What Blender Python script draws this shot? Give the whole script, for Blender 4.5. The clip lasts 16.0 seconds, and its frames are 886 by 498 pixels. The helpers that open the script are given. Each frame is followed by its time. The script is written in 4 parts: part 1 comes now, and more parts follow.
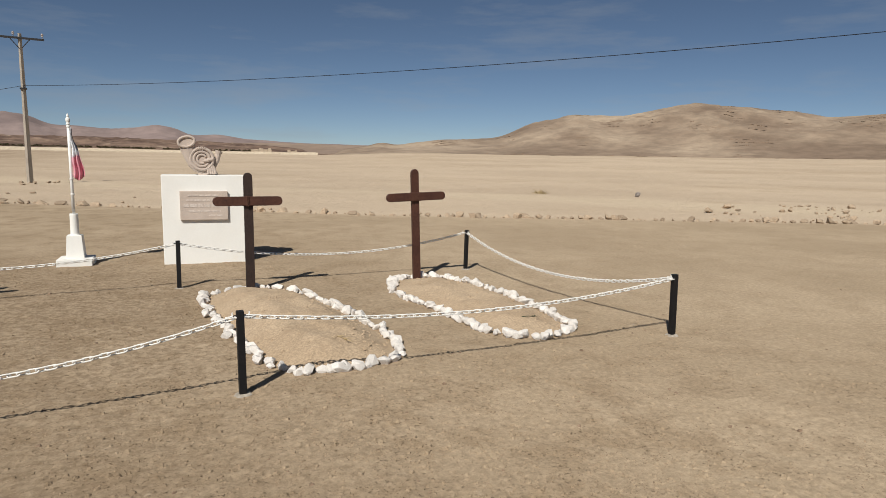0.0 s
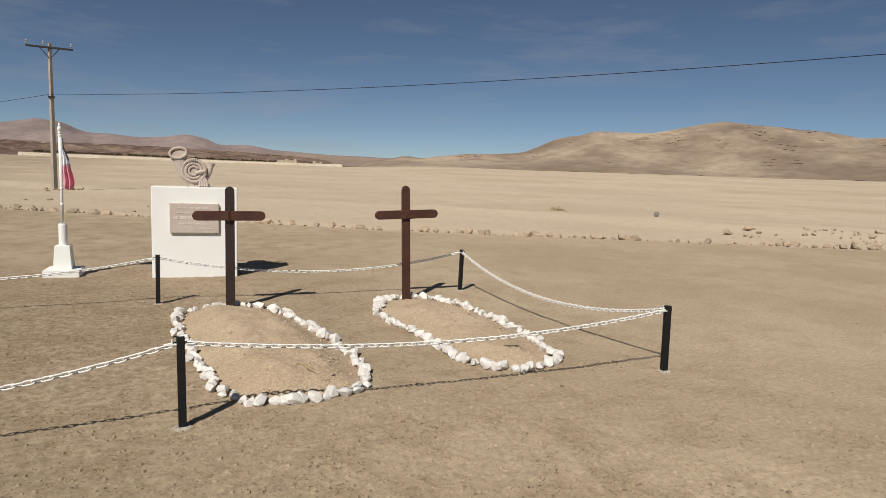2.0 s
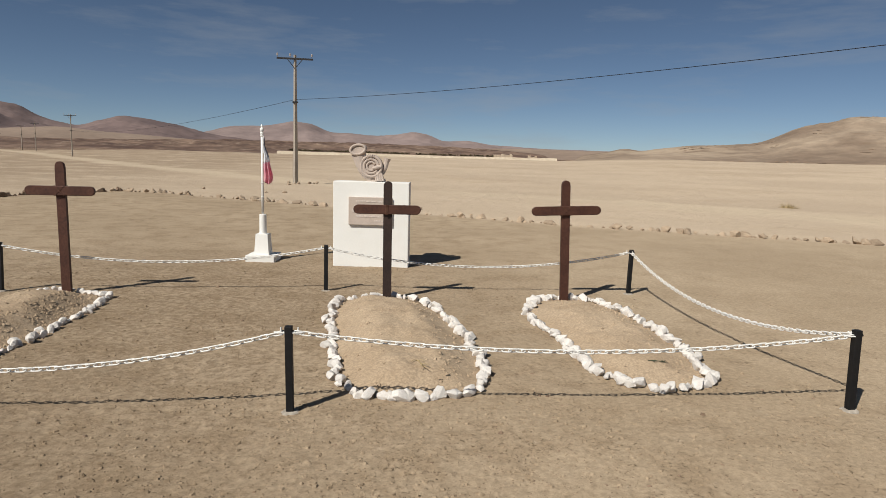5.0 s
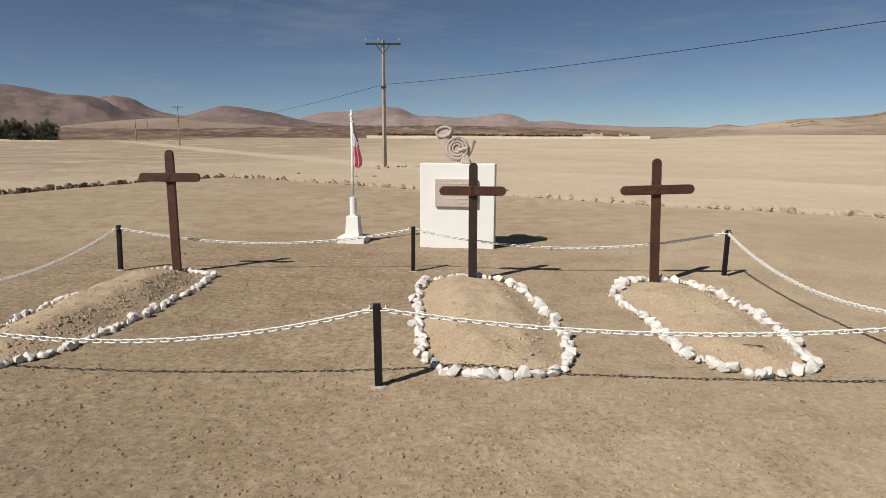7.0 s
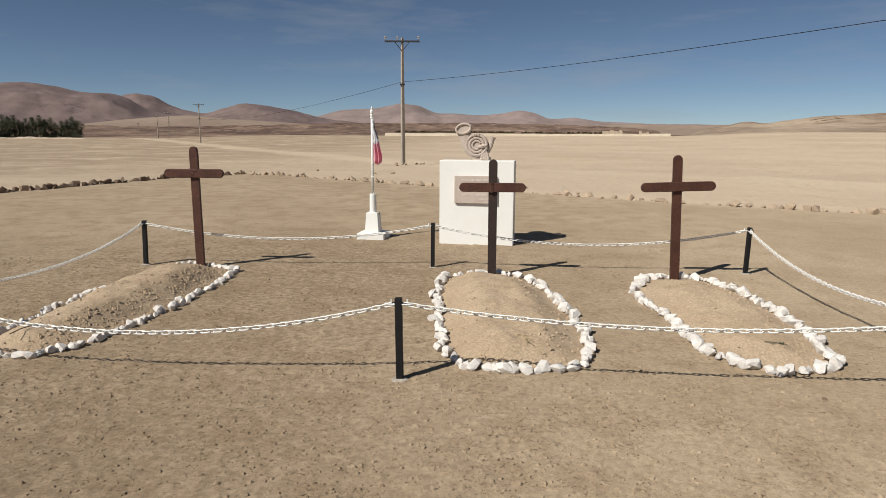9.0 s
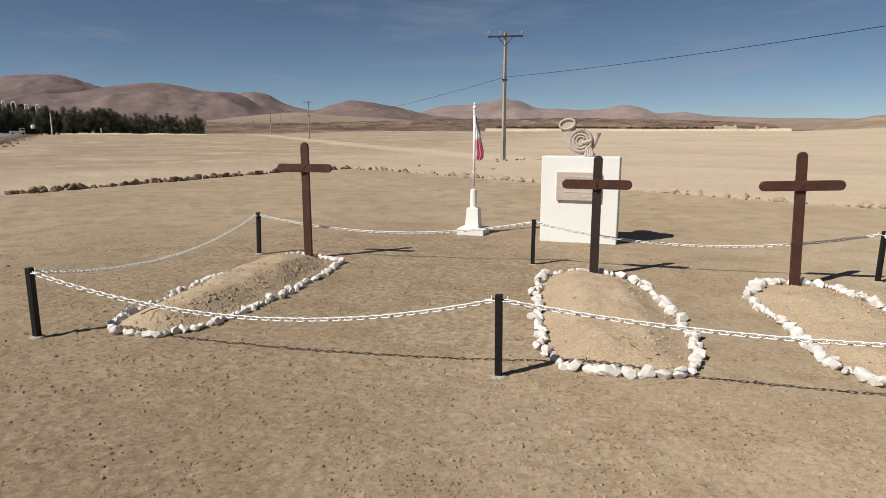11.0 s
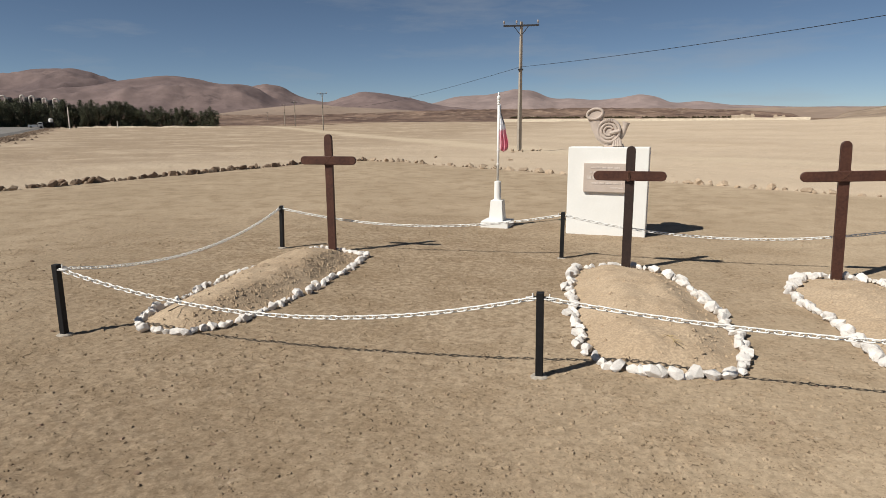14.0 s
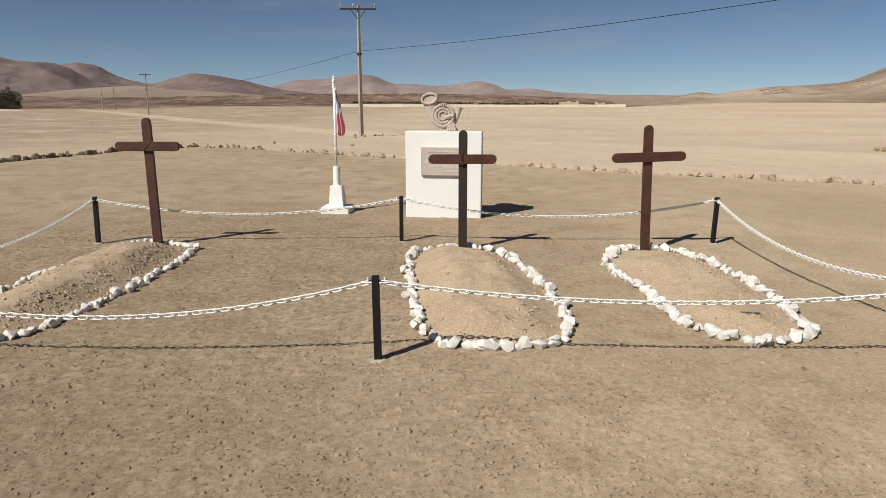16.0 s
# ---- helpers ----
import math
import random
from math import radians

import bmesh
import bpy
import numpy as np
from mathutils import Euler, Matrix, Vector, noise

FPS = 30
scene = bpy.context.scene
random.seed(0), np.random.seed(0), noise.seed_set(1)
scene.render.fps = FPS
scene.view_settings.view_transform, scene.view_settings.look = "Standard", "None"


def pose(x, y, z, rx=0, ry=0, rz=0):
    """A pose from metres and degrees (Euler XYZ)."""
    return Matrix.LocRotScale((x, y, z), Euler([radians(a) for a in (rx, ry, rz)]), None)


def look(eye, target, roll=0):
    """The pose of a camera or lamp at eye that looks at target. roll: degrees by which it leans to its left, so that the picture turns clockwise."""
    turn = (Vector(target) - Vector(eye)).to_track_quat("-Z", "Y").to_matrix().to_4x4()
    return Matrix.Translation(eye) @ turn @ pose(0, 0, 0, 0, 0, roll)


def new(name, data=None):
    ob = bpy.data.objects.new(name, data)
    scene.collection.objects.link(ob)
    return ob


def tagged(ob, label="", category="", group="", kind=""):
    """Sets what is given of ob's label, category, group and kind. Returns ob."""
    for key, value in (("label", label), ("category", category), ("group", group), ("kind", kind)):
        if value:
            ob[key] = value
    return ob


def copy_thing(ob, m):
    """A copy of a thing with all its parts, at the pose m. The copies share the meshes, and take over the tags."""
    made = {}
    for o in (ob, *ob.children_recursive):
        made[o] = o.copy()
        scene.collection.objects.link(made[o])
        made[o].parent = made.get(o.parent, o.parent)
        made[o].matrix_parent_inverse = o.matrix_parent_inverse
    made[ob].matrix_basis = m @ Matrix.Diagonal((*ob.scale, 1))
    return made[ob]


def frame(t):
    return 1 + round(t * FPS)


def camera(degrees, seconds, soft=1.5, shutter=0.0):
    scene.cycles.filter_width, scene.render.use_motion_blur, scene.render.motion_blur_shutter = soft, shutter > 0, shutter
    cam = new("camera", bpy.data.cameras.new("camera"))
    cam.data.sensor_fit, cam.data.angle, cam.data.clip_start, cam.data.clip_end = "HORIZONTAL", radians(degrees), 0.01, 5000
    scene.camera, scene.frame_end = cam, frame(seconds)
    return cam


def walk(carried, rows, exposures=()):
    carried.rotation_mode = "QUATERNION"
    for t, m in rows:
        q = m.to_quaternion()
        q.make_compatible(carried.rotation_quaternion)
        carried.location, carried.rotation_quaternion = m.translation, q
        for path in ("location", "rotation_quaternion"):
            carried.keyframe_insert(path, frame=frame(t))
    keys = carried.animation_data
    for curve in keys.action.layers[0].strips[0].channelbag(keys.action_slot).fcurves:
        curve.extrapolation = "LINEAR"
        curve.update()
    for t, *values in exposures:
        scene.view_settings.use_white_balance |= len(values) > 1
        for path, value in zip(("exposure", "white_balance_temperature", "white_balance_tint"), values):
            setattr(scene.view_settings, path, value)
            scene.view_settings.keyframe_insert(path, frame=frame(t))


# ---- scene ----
cam = camera(69.9, 16.0, soft=0.75)
PATH = [
    (0, (0.001, 0.012, 1.456), (0.832, 1.809, 1.175), 1.0),
    (0.5, (0.096, 0.185, 1.483), (0.861, 2.02, 1.272), 3.0),
    (1, (0.172, 0.24, 1.496), (0.979, 2.057, 1.277), 0.8),
    (1.5, (0.268, 0.231, 1.49), (1.037, 2.061, 1.246), -0.5),
    (2, (0.46, 0.153, 1.5), (1.228, 1.984, 1.26), 2.1),
    (2.5, (0.576, 0.13, 1.508), (1.303, 1.976, 1.253), 0.3),
    (3, (0.711, 0.199, 1.495), (1.368, 2.067, 1.215), 0.5),
    (3.5, (0.848, 0.367, 1.511), (1.417, 2.271, 1.286), 2.8),
    (4, (0.952, 0.377, 1.521), (1.386, 2.312, 1.26), 0.1),
    (4.2, (1.003, 0.341, 1.519), (1.338, 2.294, 1.25), 0.7),
    (6.3, (1.166, 0.203, 1.523), (1.099, 2.179, 1.224), 0.4),
    (6.5, (1.156, 0.196, 1.515), (1.036, 2.167, 1.194), 0.4),
    (7, (1.149, 0.205, 1.514), (0.997, 2.17, 1.175), 0.2),
    (7.5, (1.152, 0.203, 1.514), (1.009, 2.164, 1.145), 0.3),
    (8, (1.143, 0.193, 1.517), (1.01, 2.155, 1.154), 0.6),
    (8.5, (1.139, 0.171, 1.517), (0.996, 2.137, 1.174), 0.6),
    (9, (1.131, 0.158, 1.506), (0.924, 2.117, 1.159), 0.2),
    (9.5, (1.109, 0.146, 1.506), (0.797, 2.091, 1.16), 0.4),
    (9.7, (1.109, 0.155, 1.509), (0.756, 2.092, 1.161), 0.3),
    (12, (1.076, 0.175, 1.507), (0.506, 2.052, 1.117), 0.4),
    (12.5, (1.017, 0.211, 1.508), (0.42, 2.075, 1.094), 0.6),
    (13, (0.927, 0.266, 1.518), (0.325, 2.139, 1.154), 1.0),
    (13.5, (0.913, 0.274, 1.514), (0.351, 2.158, 1.147), 0.2),
    (14, (0.92, 0.27, 1.508), (0.372, 2.154, 1.12), -0.3),
    (14.5, (0.933, 0.278, 1.5), (0.472, 2.178, 1.082), -0.1),
    (15, (0.952, 0.297, 1.493), (0.648, 2.223, 1.049), -0.6),
    (15.5, (0.996, 0.293, 1.502), (0.834, 2.236, 1.056), -0.2),
    (16, (1.001, 0.303, 1.496), (0.924, 2.254, 1.063), 0.1),
]
walk(cam, [(t, look(eye, target, roll)) for t, eye, target, roll in PATH], exposures=((0, -0.03, 6350, 8), (4, -0.04, 6350, 8), (7, 0.05, 6350, 8), (9.5, 0.06, 6350, 8), (12.5, 0.18, 6350, 8), (16, 0.10, 6350, 8)))

# ---- sky and sun ----
SUN_AZ, SUN_EL = 223.0, 44.5          # compass way to the sun, clockwise from +y, and its height
world = bpy.data.worlds.new("world")
scene.world = world
world.use_nodes = True
wn, wl = world.node_tree.nodes, world.node_tree.links
sky = wn.new("ShaderNodeTexSky")
sky.sky_type, sky.sun_disc = "NISHITA", False
sky.sun_elevation, sky.sun_rotation = radians(SUN_EL), radians(SUN_AZ)
sky.altitude, sky.air_density, sky.dust_density, sky.ozone_density = 1500, 0.55, 0.5, 2.2
# thin high wisps low over the horizon
wc, wm, wt = wn.new("ShaderNodeTexCoord"), wn.new("ShaderNodeMapping"), wn.new("ShaderNodeTexNoise")
wm.inputs["Scale"].default_value = (2.6, 2.6, 15.0)
wm.inputs["Location"].default_value = (0.35, 0.1, 0.2)
wt.inputs["Scale"].default_value, wt.inputs["Detail"].default_value, wt.inputs["Roughness"].default_value = 1.6, 6.0, 0.6
wr, wx = wn.new("ShaderNodeMapRange"), wn.new("ShaderNodeMix")
wr.inputs["From Min"].default_value, wr.inputs["From Max"].default_value, wr.inputs["To Max"].default_value = 0.52, 0.78, 0.34
wx.data_type = "RGBA"
wx.inputs[7].default_value = (5.0, 5.15, 5.4, 1)
wl.new(wc.outputs["Generated"], wm.inputs["Vector"]), wl.new(wm.outputs[0], wt.inputs["Vector"])
wl.new(wt.outputs["Fac"], wr.inputs["Value"]), wl.new(wr.outputs[0], wx.inputs[0])
clean = wn.new("ShaderNodeMix")            # very dry, clean high-desert air
clean.data_type, clean.blend_type = "RGBA", "MULTIPLY"
clean.inputs[0].default_value, clean.inputs[7].default_value = 1.0, (1.08, 1.01, 0.91, 1)
wl.new(sky.outputs[0], clean.inputs[6])
wl.new(clean.outputs[2], wx.inputs[6]), wl.new(wx.outputs[2], wn["Background"].inputs[0])
wn["Background"].inputs[1].default_value = 0.063

sun = new("sun", bpy.data.lights.new("sun", "SUN"))
sun.data.energy, sun.data.angle, sun.data.color = 5.0, radians(0.5), (1.0, 0.945, 0.86)
away = Vector((math.sin(radians(SUN_AZ)), math.cos(radians(SUN_AZ)), math.tan(radians(SUN_EL))))
sun.matrix_world = look(away * 30, (0, 0, 0))


# ---- materials ----
def nodes_of(name):
    m = bpy.data.materials.new(name)
    m.use_nodes = True
    return m, m.node_tree.nodes, m.node_tree.links


def noise_node(n, l, co, scale, detail=4.0, rough=0.55):
    t = n.new("ShaderNodeTexNoise")
    t.inputs["Scale"].default_value, t.inputs["Detail"].default_value, t.inputs["Roughness"].default_value = scale, detail, rough
    l.new(co, t.inputs["Vector"])
    return t.outputs["Fac"]


def ramp(n, l, fac, lo, hi):
    """0 below lo, 1 above hi."""
    t = n.new("ShaderNodeMapRange")
    t.interpolation_type = "SMOOTHSTEP"
    t.inputs["From Min"].default_value, t.inputs["From Max"].default_value = lo, hi
    l.new(fac, t.inputs["Value"])
    return t.outputs[0]


def mix(n, l, fac, a, b):
    t = n.new("ShaderNodeMix")
    t.data_type = "RGBA"
    for sock, v in ((t.inputs[0], fac), (t.inputs[6], a), (t.inputs[7], b)):
        if isinstance(v, (int, float)):
            sock.default_value = v
        elif isinstance(v, tuple):
            sock.default_value = (*v, 1)
        else:
            l.new(v, sock)
    return t.outputs[2]


def sums(n, l, op, a, b):
    t = n.new("ShaderNodeMath")
    t.operation = op
    for sock, v in zip(t.inputs, (a, b)):
        if isinstance(v, (int, float)):
            sock.default_value = v
        else:
            l.new(v, sock)
    return t.outputs[0]


def bump(n, l, height, strength, distance, base=None):
    t = n.new("ShaderNodeBump")
    t.inputs["Strength"].default_value, t.inputs["Distance"].default_value = strength, distance
    l.new(height, t.inputs["Height"])
    if base:
        l.new(base, t.inputs["Normal"])
    return t.outputs[0]


def surface(name, a, b, coarse, fine, rough=0.8, relief=0.3, depth=0.005, metal=0.0, stain=None, vary=0.0, world_space=False, grain=(0.72, 1.18), layers=0.0):
    """A two-scale mottled surface: a and b mix by coarse noise, fine noise makes the grain; stain: a third colour in blots."""
    m, n, l = nodes_of(name)
    bs = n["Principled BSDF"]
    co = n.new("ShaderNodeNewGeometry").outputs["Position"] if world_space else n.new("ShaderNodeTexCoord").outputs["Object"]
    if layers:
        flat = n.new("ShaderNodeVectorMath")
        flat.operation = "MULTIPLY"
        flat.inputs[1].default_value = (1, 1, layers)
        l.new(co, flat.inputs[0])
        co = flat.outputs[0]
    big, small = noise_node(n, l, co, coarse), noise_node(n, l, co, fine, 6.0, 0.65)
    col = mix(n, l, ramp(n, l, big, 0.35, 0.65), a, b)
    grain = mix(n, l, ramp(n, l, small, 0.3, 0.7), (grain[0],) * 3, (grain[1],) * 3)
    mul = n.new("ShaderNodeMix")
    mul.data_type, mul.blend_type = "RGBA", "MULTIPLY"
    mul.inputs[0].default_value = 1.0
    l.new(col, mul.inputs[6]), l.new(grain, mul.inputs[7])
    col = mul.outputs[2]
    if stain:
        col = mix(n, l, ramp(n, l, noise_node(n, l, co, coarse * 2.7, 5.0, 0.7), 0.56, 0.72), col, stain)
    if vary:
        hsv = n.new("ShaderNodeHueSaturation")
        rnd = n.new("ShaderNodeObjectInfo").outputs["Random"]
        l.new(sums(n, l, "ADD", sums(n, l, "MULTIPLY", rnd, 2 * vary), 1 - vary), hsv.inputs["Value"])
        l.new(col, hsv.inputs["Color"])
        col = hsv.outputs[0]
    l.new(col, bs.inputs["Base Color"])
    bs.inputs["Metallic"].default_value = metal
    l.new(sums(n, l, "ADD", sums(n, l, "MULTIPLY", small, 0.2), rough - 0.1), bs.inputs["Roughness"])
    bs.inputs["Specular IOR Level"].default_value = 0.3
    bs.inputs["Diffuse Roughness"].default_value = 0.2 if rough >= 0.9 else 0.0
    if relief:
        l.new(bump(n, l, small, relief, depth), bs.inputs["Normal"])
    return m


def ground_material():
    """Trodden brown yard inside the stone border, pale sand beyond it, a darker stony plain far off."""
    m, n, l = nodes_of("desert_ground")
    bs = n["Principled BSDF"]
    pos = n.new("ShaderNodeNewGeometry").outputs["Position"]
    sep = n.new("ShaderNodeSeparateXYZ")
    l.new(pos, sep.inputs[0])
    x, y = sep.outputs[0], sep.outputs[1]
    n1, n2, n3, n4 = (noise_node(n, l, pos, s, d, r) for s, d, r in ((0.35, 4, 0.6), (2.2, 5, 0.65), (14, 6, 0.7), (70, 5, 0.7)))
    # yard
    yard = mix(n, l, ramp(n, l, n1, 0.38, 0.64), (0.380, 0.289, 0.192), (0.438, 0.337, 0.228))
    yard = mix(n, l, sums(n, l, "MULTIPLY", ramp(n, l, n2, 0.44, 0.64), sums(n, l, "SUBTRACT", 0.7, sums(n, l, "MULTIPLY", ramp(n, l, x, 1.5, 6.0), 0.45))), yard, (0.305, 0.222, 0.140))
    # smoother and cleaner on the side of the low grave
    side = sums(n, l, "SUBTRACT", 1.0, sums(n, l, "MULTIPLY", ramp(n, l, sums(n, l, "ADD", x, sums(n, l, "MULTIPLY", n1, 2.0)), 2.0, 5.5), 0.75))
    yard = mix(n, l, sums(n, l, "MULTIPLY", ramp(n, l, n3, 0.54, 0.70), sums(n, l, "MULTIPLY", side, 0.36)), yard, (0.25, 0.176, 0.107))
    # dark flecks: trodden-in bits, and the shade of small clods put into the colour
    fleck = sums(n, l, "MULTIPLY", ramp(n, l, noise_node(n, l, pos, 48, 4, 0.75), 0.585, 0.66), sums(n, l, "ADD", 0.3, ramp(n, l, n2, 0.42, 0.6)))
    yard = mix(n, l, sums(n, l, "MULTIPLY", fleck, sums(n, l, "MULTIPLY", side, 0.75)), yard, (0.13, 0.09, 0.056))
    # gravelly darker soil round the graves
    gv = n.new("ShaderNodeVectorMath")
    gv.operation = "DISTANCE"
    gv.inputs[1].default_value = (-1.8, 6.7, 0)
    l.new(pos, gv.inputs[0])
    near = sums(n, l, "SUBTRACT", 1.0, ramp(n, l, sums(n, l, "ADD", gv.outputs["Value"], sums(n, l, "MULTIPLY", n2, 3.0)), 2.6, 7.4))
    grit = sums(n, l, "MULTIPLY", near, ramp(n, l, n3, 0.38, 0.62))
    yard = mix(n, l, sums(n, l, "MULTIPLY", sums(n, l, "ADD", sums(n, l, "MULTIPLY", near, 0.18), grit), 0.6), yard, (0.205, 0.142, 0.087))
    # dark gritty soil close by, with the lens's corner darkening put into its colour
    vignette_gv = n.new("ShaderNodeVectorMath")
    vignette_gv.operation = "DISTANCE"
    vignette_gv.inputs[1].default_value = (-1.3, 0.9, 0)
    l.new(pos, vignette_gv.inputs[0])
    worn = sums(n, l, "SUBTRACT", 1.0, ramp(n, l, sums(n, l, "ADD", vignette_gv.outputs["Value"], sums(n, l, "MULTIPLY", n2, 1.6)), 1.5, 5.0))
    yard = mix(n, l, sums(n, l, "MULTIPLY", worn, sums(n, l, "ADD", 0.34, sums(n, l, "MULTIPLY", ramp(n, l, n3, 0.38, 0.62), 0.40))), yard, (0.19, 0.131, 0.081))
    # small pale scuffs
    scuff = sums(n, l, "MULTIPLY", ramp(n, l, noise_node(n, l, pos, 5.5, 5, 0.7), 0.61, 0.72), 0.5)
    yard = mix(n, l, scuff, yard, (0.50, 0.395, 0.285))
    # pale sand
    sand = mix(n, l, ramp(n, l, noise_node(n, l, pos, 0.05, 5, 0.6), 0.38, 0.62), (0.49, 0.383, 0.275), (0.545, 0.43, 0.31))
    sand = mix(n, l, sums(n, l, "MULTIPLY", ramp(n, l, n1, 0.5, 0.68), 0.25), sand, (0.43, 0.325, 0.215))
    sand = mix(n, l, sums(n, l, "MULTIPLY", ramp(n, l, noise_node(n, l, pos, 0.022, 6, 0.7), 0.50, 0.62), 0.30), sand, (0.385, 0.285, 0.185))
    west = sums(n, l, "MULTIPLY", ramp(n, l, sums(n, l, "MULTIPLY", x, -1.0), 2, 34), ramp(n, l, noise_node(n, l, pos, 0.11, 7, 0.78), 0.34, 0.56))
    sand = mix(n, l, sums(n, l, "MULTIPLY", west, 0.8), sand, (0.315, 0.232, 0.155))
    # dark crumbs and scuffed streaks
    crumbs = sums(n, l, "MULTIPLY", ramp(n, l, noise_node(n, l, pos, 2.6, 5, 0.75), 0.60, 0.70), ramp(n, l, noise_node(n, l, pos, 0.16, 4, 0.6), 0.42, 0.60))
    sand = mix(n, l, sums(n, l, "MULTIPLY", crumbs, 0.5), sand, (0.27, 0.195, 0.13))
    # pale wheel track leading past the power pole
    tv = sums(n, l, "ADD", sums(n, l, "ADD", sums(n, l, "MULTIPLY", x, 0.806), sums(n, l, "MULTIPLY", y, 0.592)), -23.6)
    tv = sums(n, l, "ABSOLUTE", sums(n, l, "ADD", tv, sums(n, l, "MULTIPLY", sums(n, l, "SUBTRACT", n1, 0.5), 3.0)), 0.0)
    sand = mix(n, l, sums(n, l, "MULTIPLY", sums(n, l, "SUBTRACT", 1.0, ramp(n, l, tv, 1.0, 3.2)), 0.75), sand, (0.56, 0.45, 0.32))
    l1 = sums(n, l, "ADD", sums(n, l, "ADD", y, sums(n, l, "MULTIPLY", x, 0.69)), -18.95)
    l2 = sums(n, l, "ADD", sums(n, l, "ADD", y, sums(n, l, "MULTIPLY", x, 0.47)), -17.85)
    l3 = sums(n, l, "ADD", sums(n, l, "MULTIPLY", y, 0.2), sums(n, l, "SUBTRACT", -15.6, x))
    edge = sums(n, l, "MAXIMUM", sums(n, l, "MINIMUM", l1, l2), l3)
    edge = sums(n, l, "ADD", edge, sums(n, l, "MULTIPLY", sums(n, l, "SUBTRACT", n2, 0.5), 0.9))
    col = mix(n, l, ramp(n, l, edge, -0.45, 0.35), yard, sand)
    # stony plain
    far = n.new("ShaderNodeVectorMath")
    far.operation = "LENGTH"
    l.new(pos, far.inputs[0])
    dist = sums(n, l, "ADD", far.outputs["Value"], sums(n, l, "MULTIPLY", noise_node(n, l, pos, 0.012, 4, 0.6), 160))
    plain = mix(n, l, ramp(n, l, noise_node(n, l, pos, 0.016, 8, 0.8), 0.45, 0.56), (0.15, 0.097, 0.068), (0.34, 0.245, 0.172))
    col = mix(n, l, ramp(n, l, dist, 385, 440), col, plain)
    n5 = noise_node(n, l, pos, 26, 6, 0.8)
    grain = mix(n, l, ramp(n, l, n5, 0.34, 0.66), (0.768, 0.77, 0.772), (1.088, 1.098, 1.122))
    mul = n.new("ShaderNodeMix")
    mul.data_type, mul.blend_type = "RGBA", "MULTIPLY"
    mul.inputs[0].default_value = 1.0
    l.new(col, mul.inputs[6]), l.new(grain, mul.inputs[7])
    l.new(mul.outputs[2], bs.inputs["Base Color"])
    bs.inputs["Roughness"].default_value, bs.inputs["Specular IOR Level"].default_value = 0.95, 0.1
    bs.inputs["Diffuse Roughness"].default_value = 0.2
    clods = sums(n, l, "MULTIPLY", ramp(n, l, n3, 0.52, 0.74), sums(n, l, "ADD", 0.25, ramp(n, l, n2, 0.42, 0.6)))
    lumps = sums(n, l, "MULTIPLY", ramp(n, l, noise_node(n, l, pos, 42, 4, 0.7), 0.60, 0.70), sums(n, l, "ADD", 0.25, ramp(n, l, n2, 0.45, 0.62)))
    b = bump(n, l, n4, 0.6, 0.006, bump(n, l, lumps, 1.0, 0.012, bump(n, l, n5, 0.28, 0.010)))
    drift = sums(n, l, "MULTIPLY", noise_node(n, l, pos, 0.9, 5, 0.7), ramp(n, l, edge, -0.2, 1.5))
    l.new(bump(n, l, drift, 0.8, 0.16, b), bs.inputs["Normal"])
    return m


GROUND = ground_material()
MOUND = surface("mound_soil", (0.395, 0.293, 0.194), (0.45, 0.341, 0.232), 2.2, 60, 0.95, 0.5, 0.010, stain=(0.345, 0.252, 0.165), world_space=True)
PEBBLE = surface("pebble", (0.24, 0.175, 0.115), (0.35, 0.26, 0.172), 6, 60, 0.9, 0.2, world_space=True)
WHITE_STONE = surface("whitewashed_stone", (0.77, 0.725, 0.675), (0.68, 0.63, 0.58), 9, 60, 0.85, 0.5, 0.008, stain=(0.50, 0.435, 0.36), vary=0.09, grain=(0.88, 1.06))
DARK_ROCK = surface("dark_rock", (0.19, 0.128, 0.086), (0.27, 0.19, 0.13), 4, 30, 0.92, 0.5, 0.02, vary=0.25)
ROCK = surface("border_rock", (0.36, 0.268, 0.185), (0.45, 0.35, 0.25), 4, 30, 0.92, 0.5, 0.02, stain=(0.25, 0.17, 0.12), vary=0.22)
GREY_ROCK = surface("grey_rock", (0.22, 0.19, 0.17), (0.29, 0.25, 0.22), 4, 30, 0.9, 0.5, 0.02)
PLASTER = surface("white_plaster", (0.79, 0.775, 0.735), (0.755, 0.735, 0.69), 1.6, 40, 0.85, 0.05, 0.002, stain=(0.765, 0.735, 0.68), grain=(0.98, 1.01))
WHITE_PAINT = surface("white_paint", (0.80, 0.79, 0.76), (0.75, 0.74, 0.71), 3, 50, 0.6, 0.1, 0.002, grain=(0.95, 1.03))
PINK_STONE = surface("pinkish_stone", (0.49, 0.405, 0.345), (0.54, 0.45, 0.385), 5, 70, 0.9, 0.25, 0.003, grain=(0.9, 1.06))
LETTER = surface("raised_letter", (0.62, 0.54, 0.48), (0.56, 0.48, 0.42), 9, 70, 0.85, 0.1)
DARK_WOOD = surface("blackened_wood", (0.030, 0.019, 0.016), (0.042, 0.025, 0.020), 4, 40, 0.6, 0.25, 0.003)
WOOD = surface("dark_stained_wood", (0.062, 0.026, 0.018), (0.085, 0.036, 0.024), 4, 40, 0.55, 0.25, 0.003, stain=(0.045, 0.02, 0.016))
BLACK = surface("black_paint", (0.007, 0.007, 0.008), (0.011, 0.010, 0.010), 8, 60, 0.6, 0.15, 0.002, stain=(0.02, 0.016, 0.013))
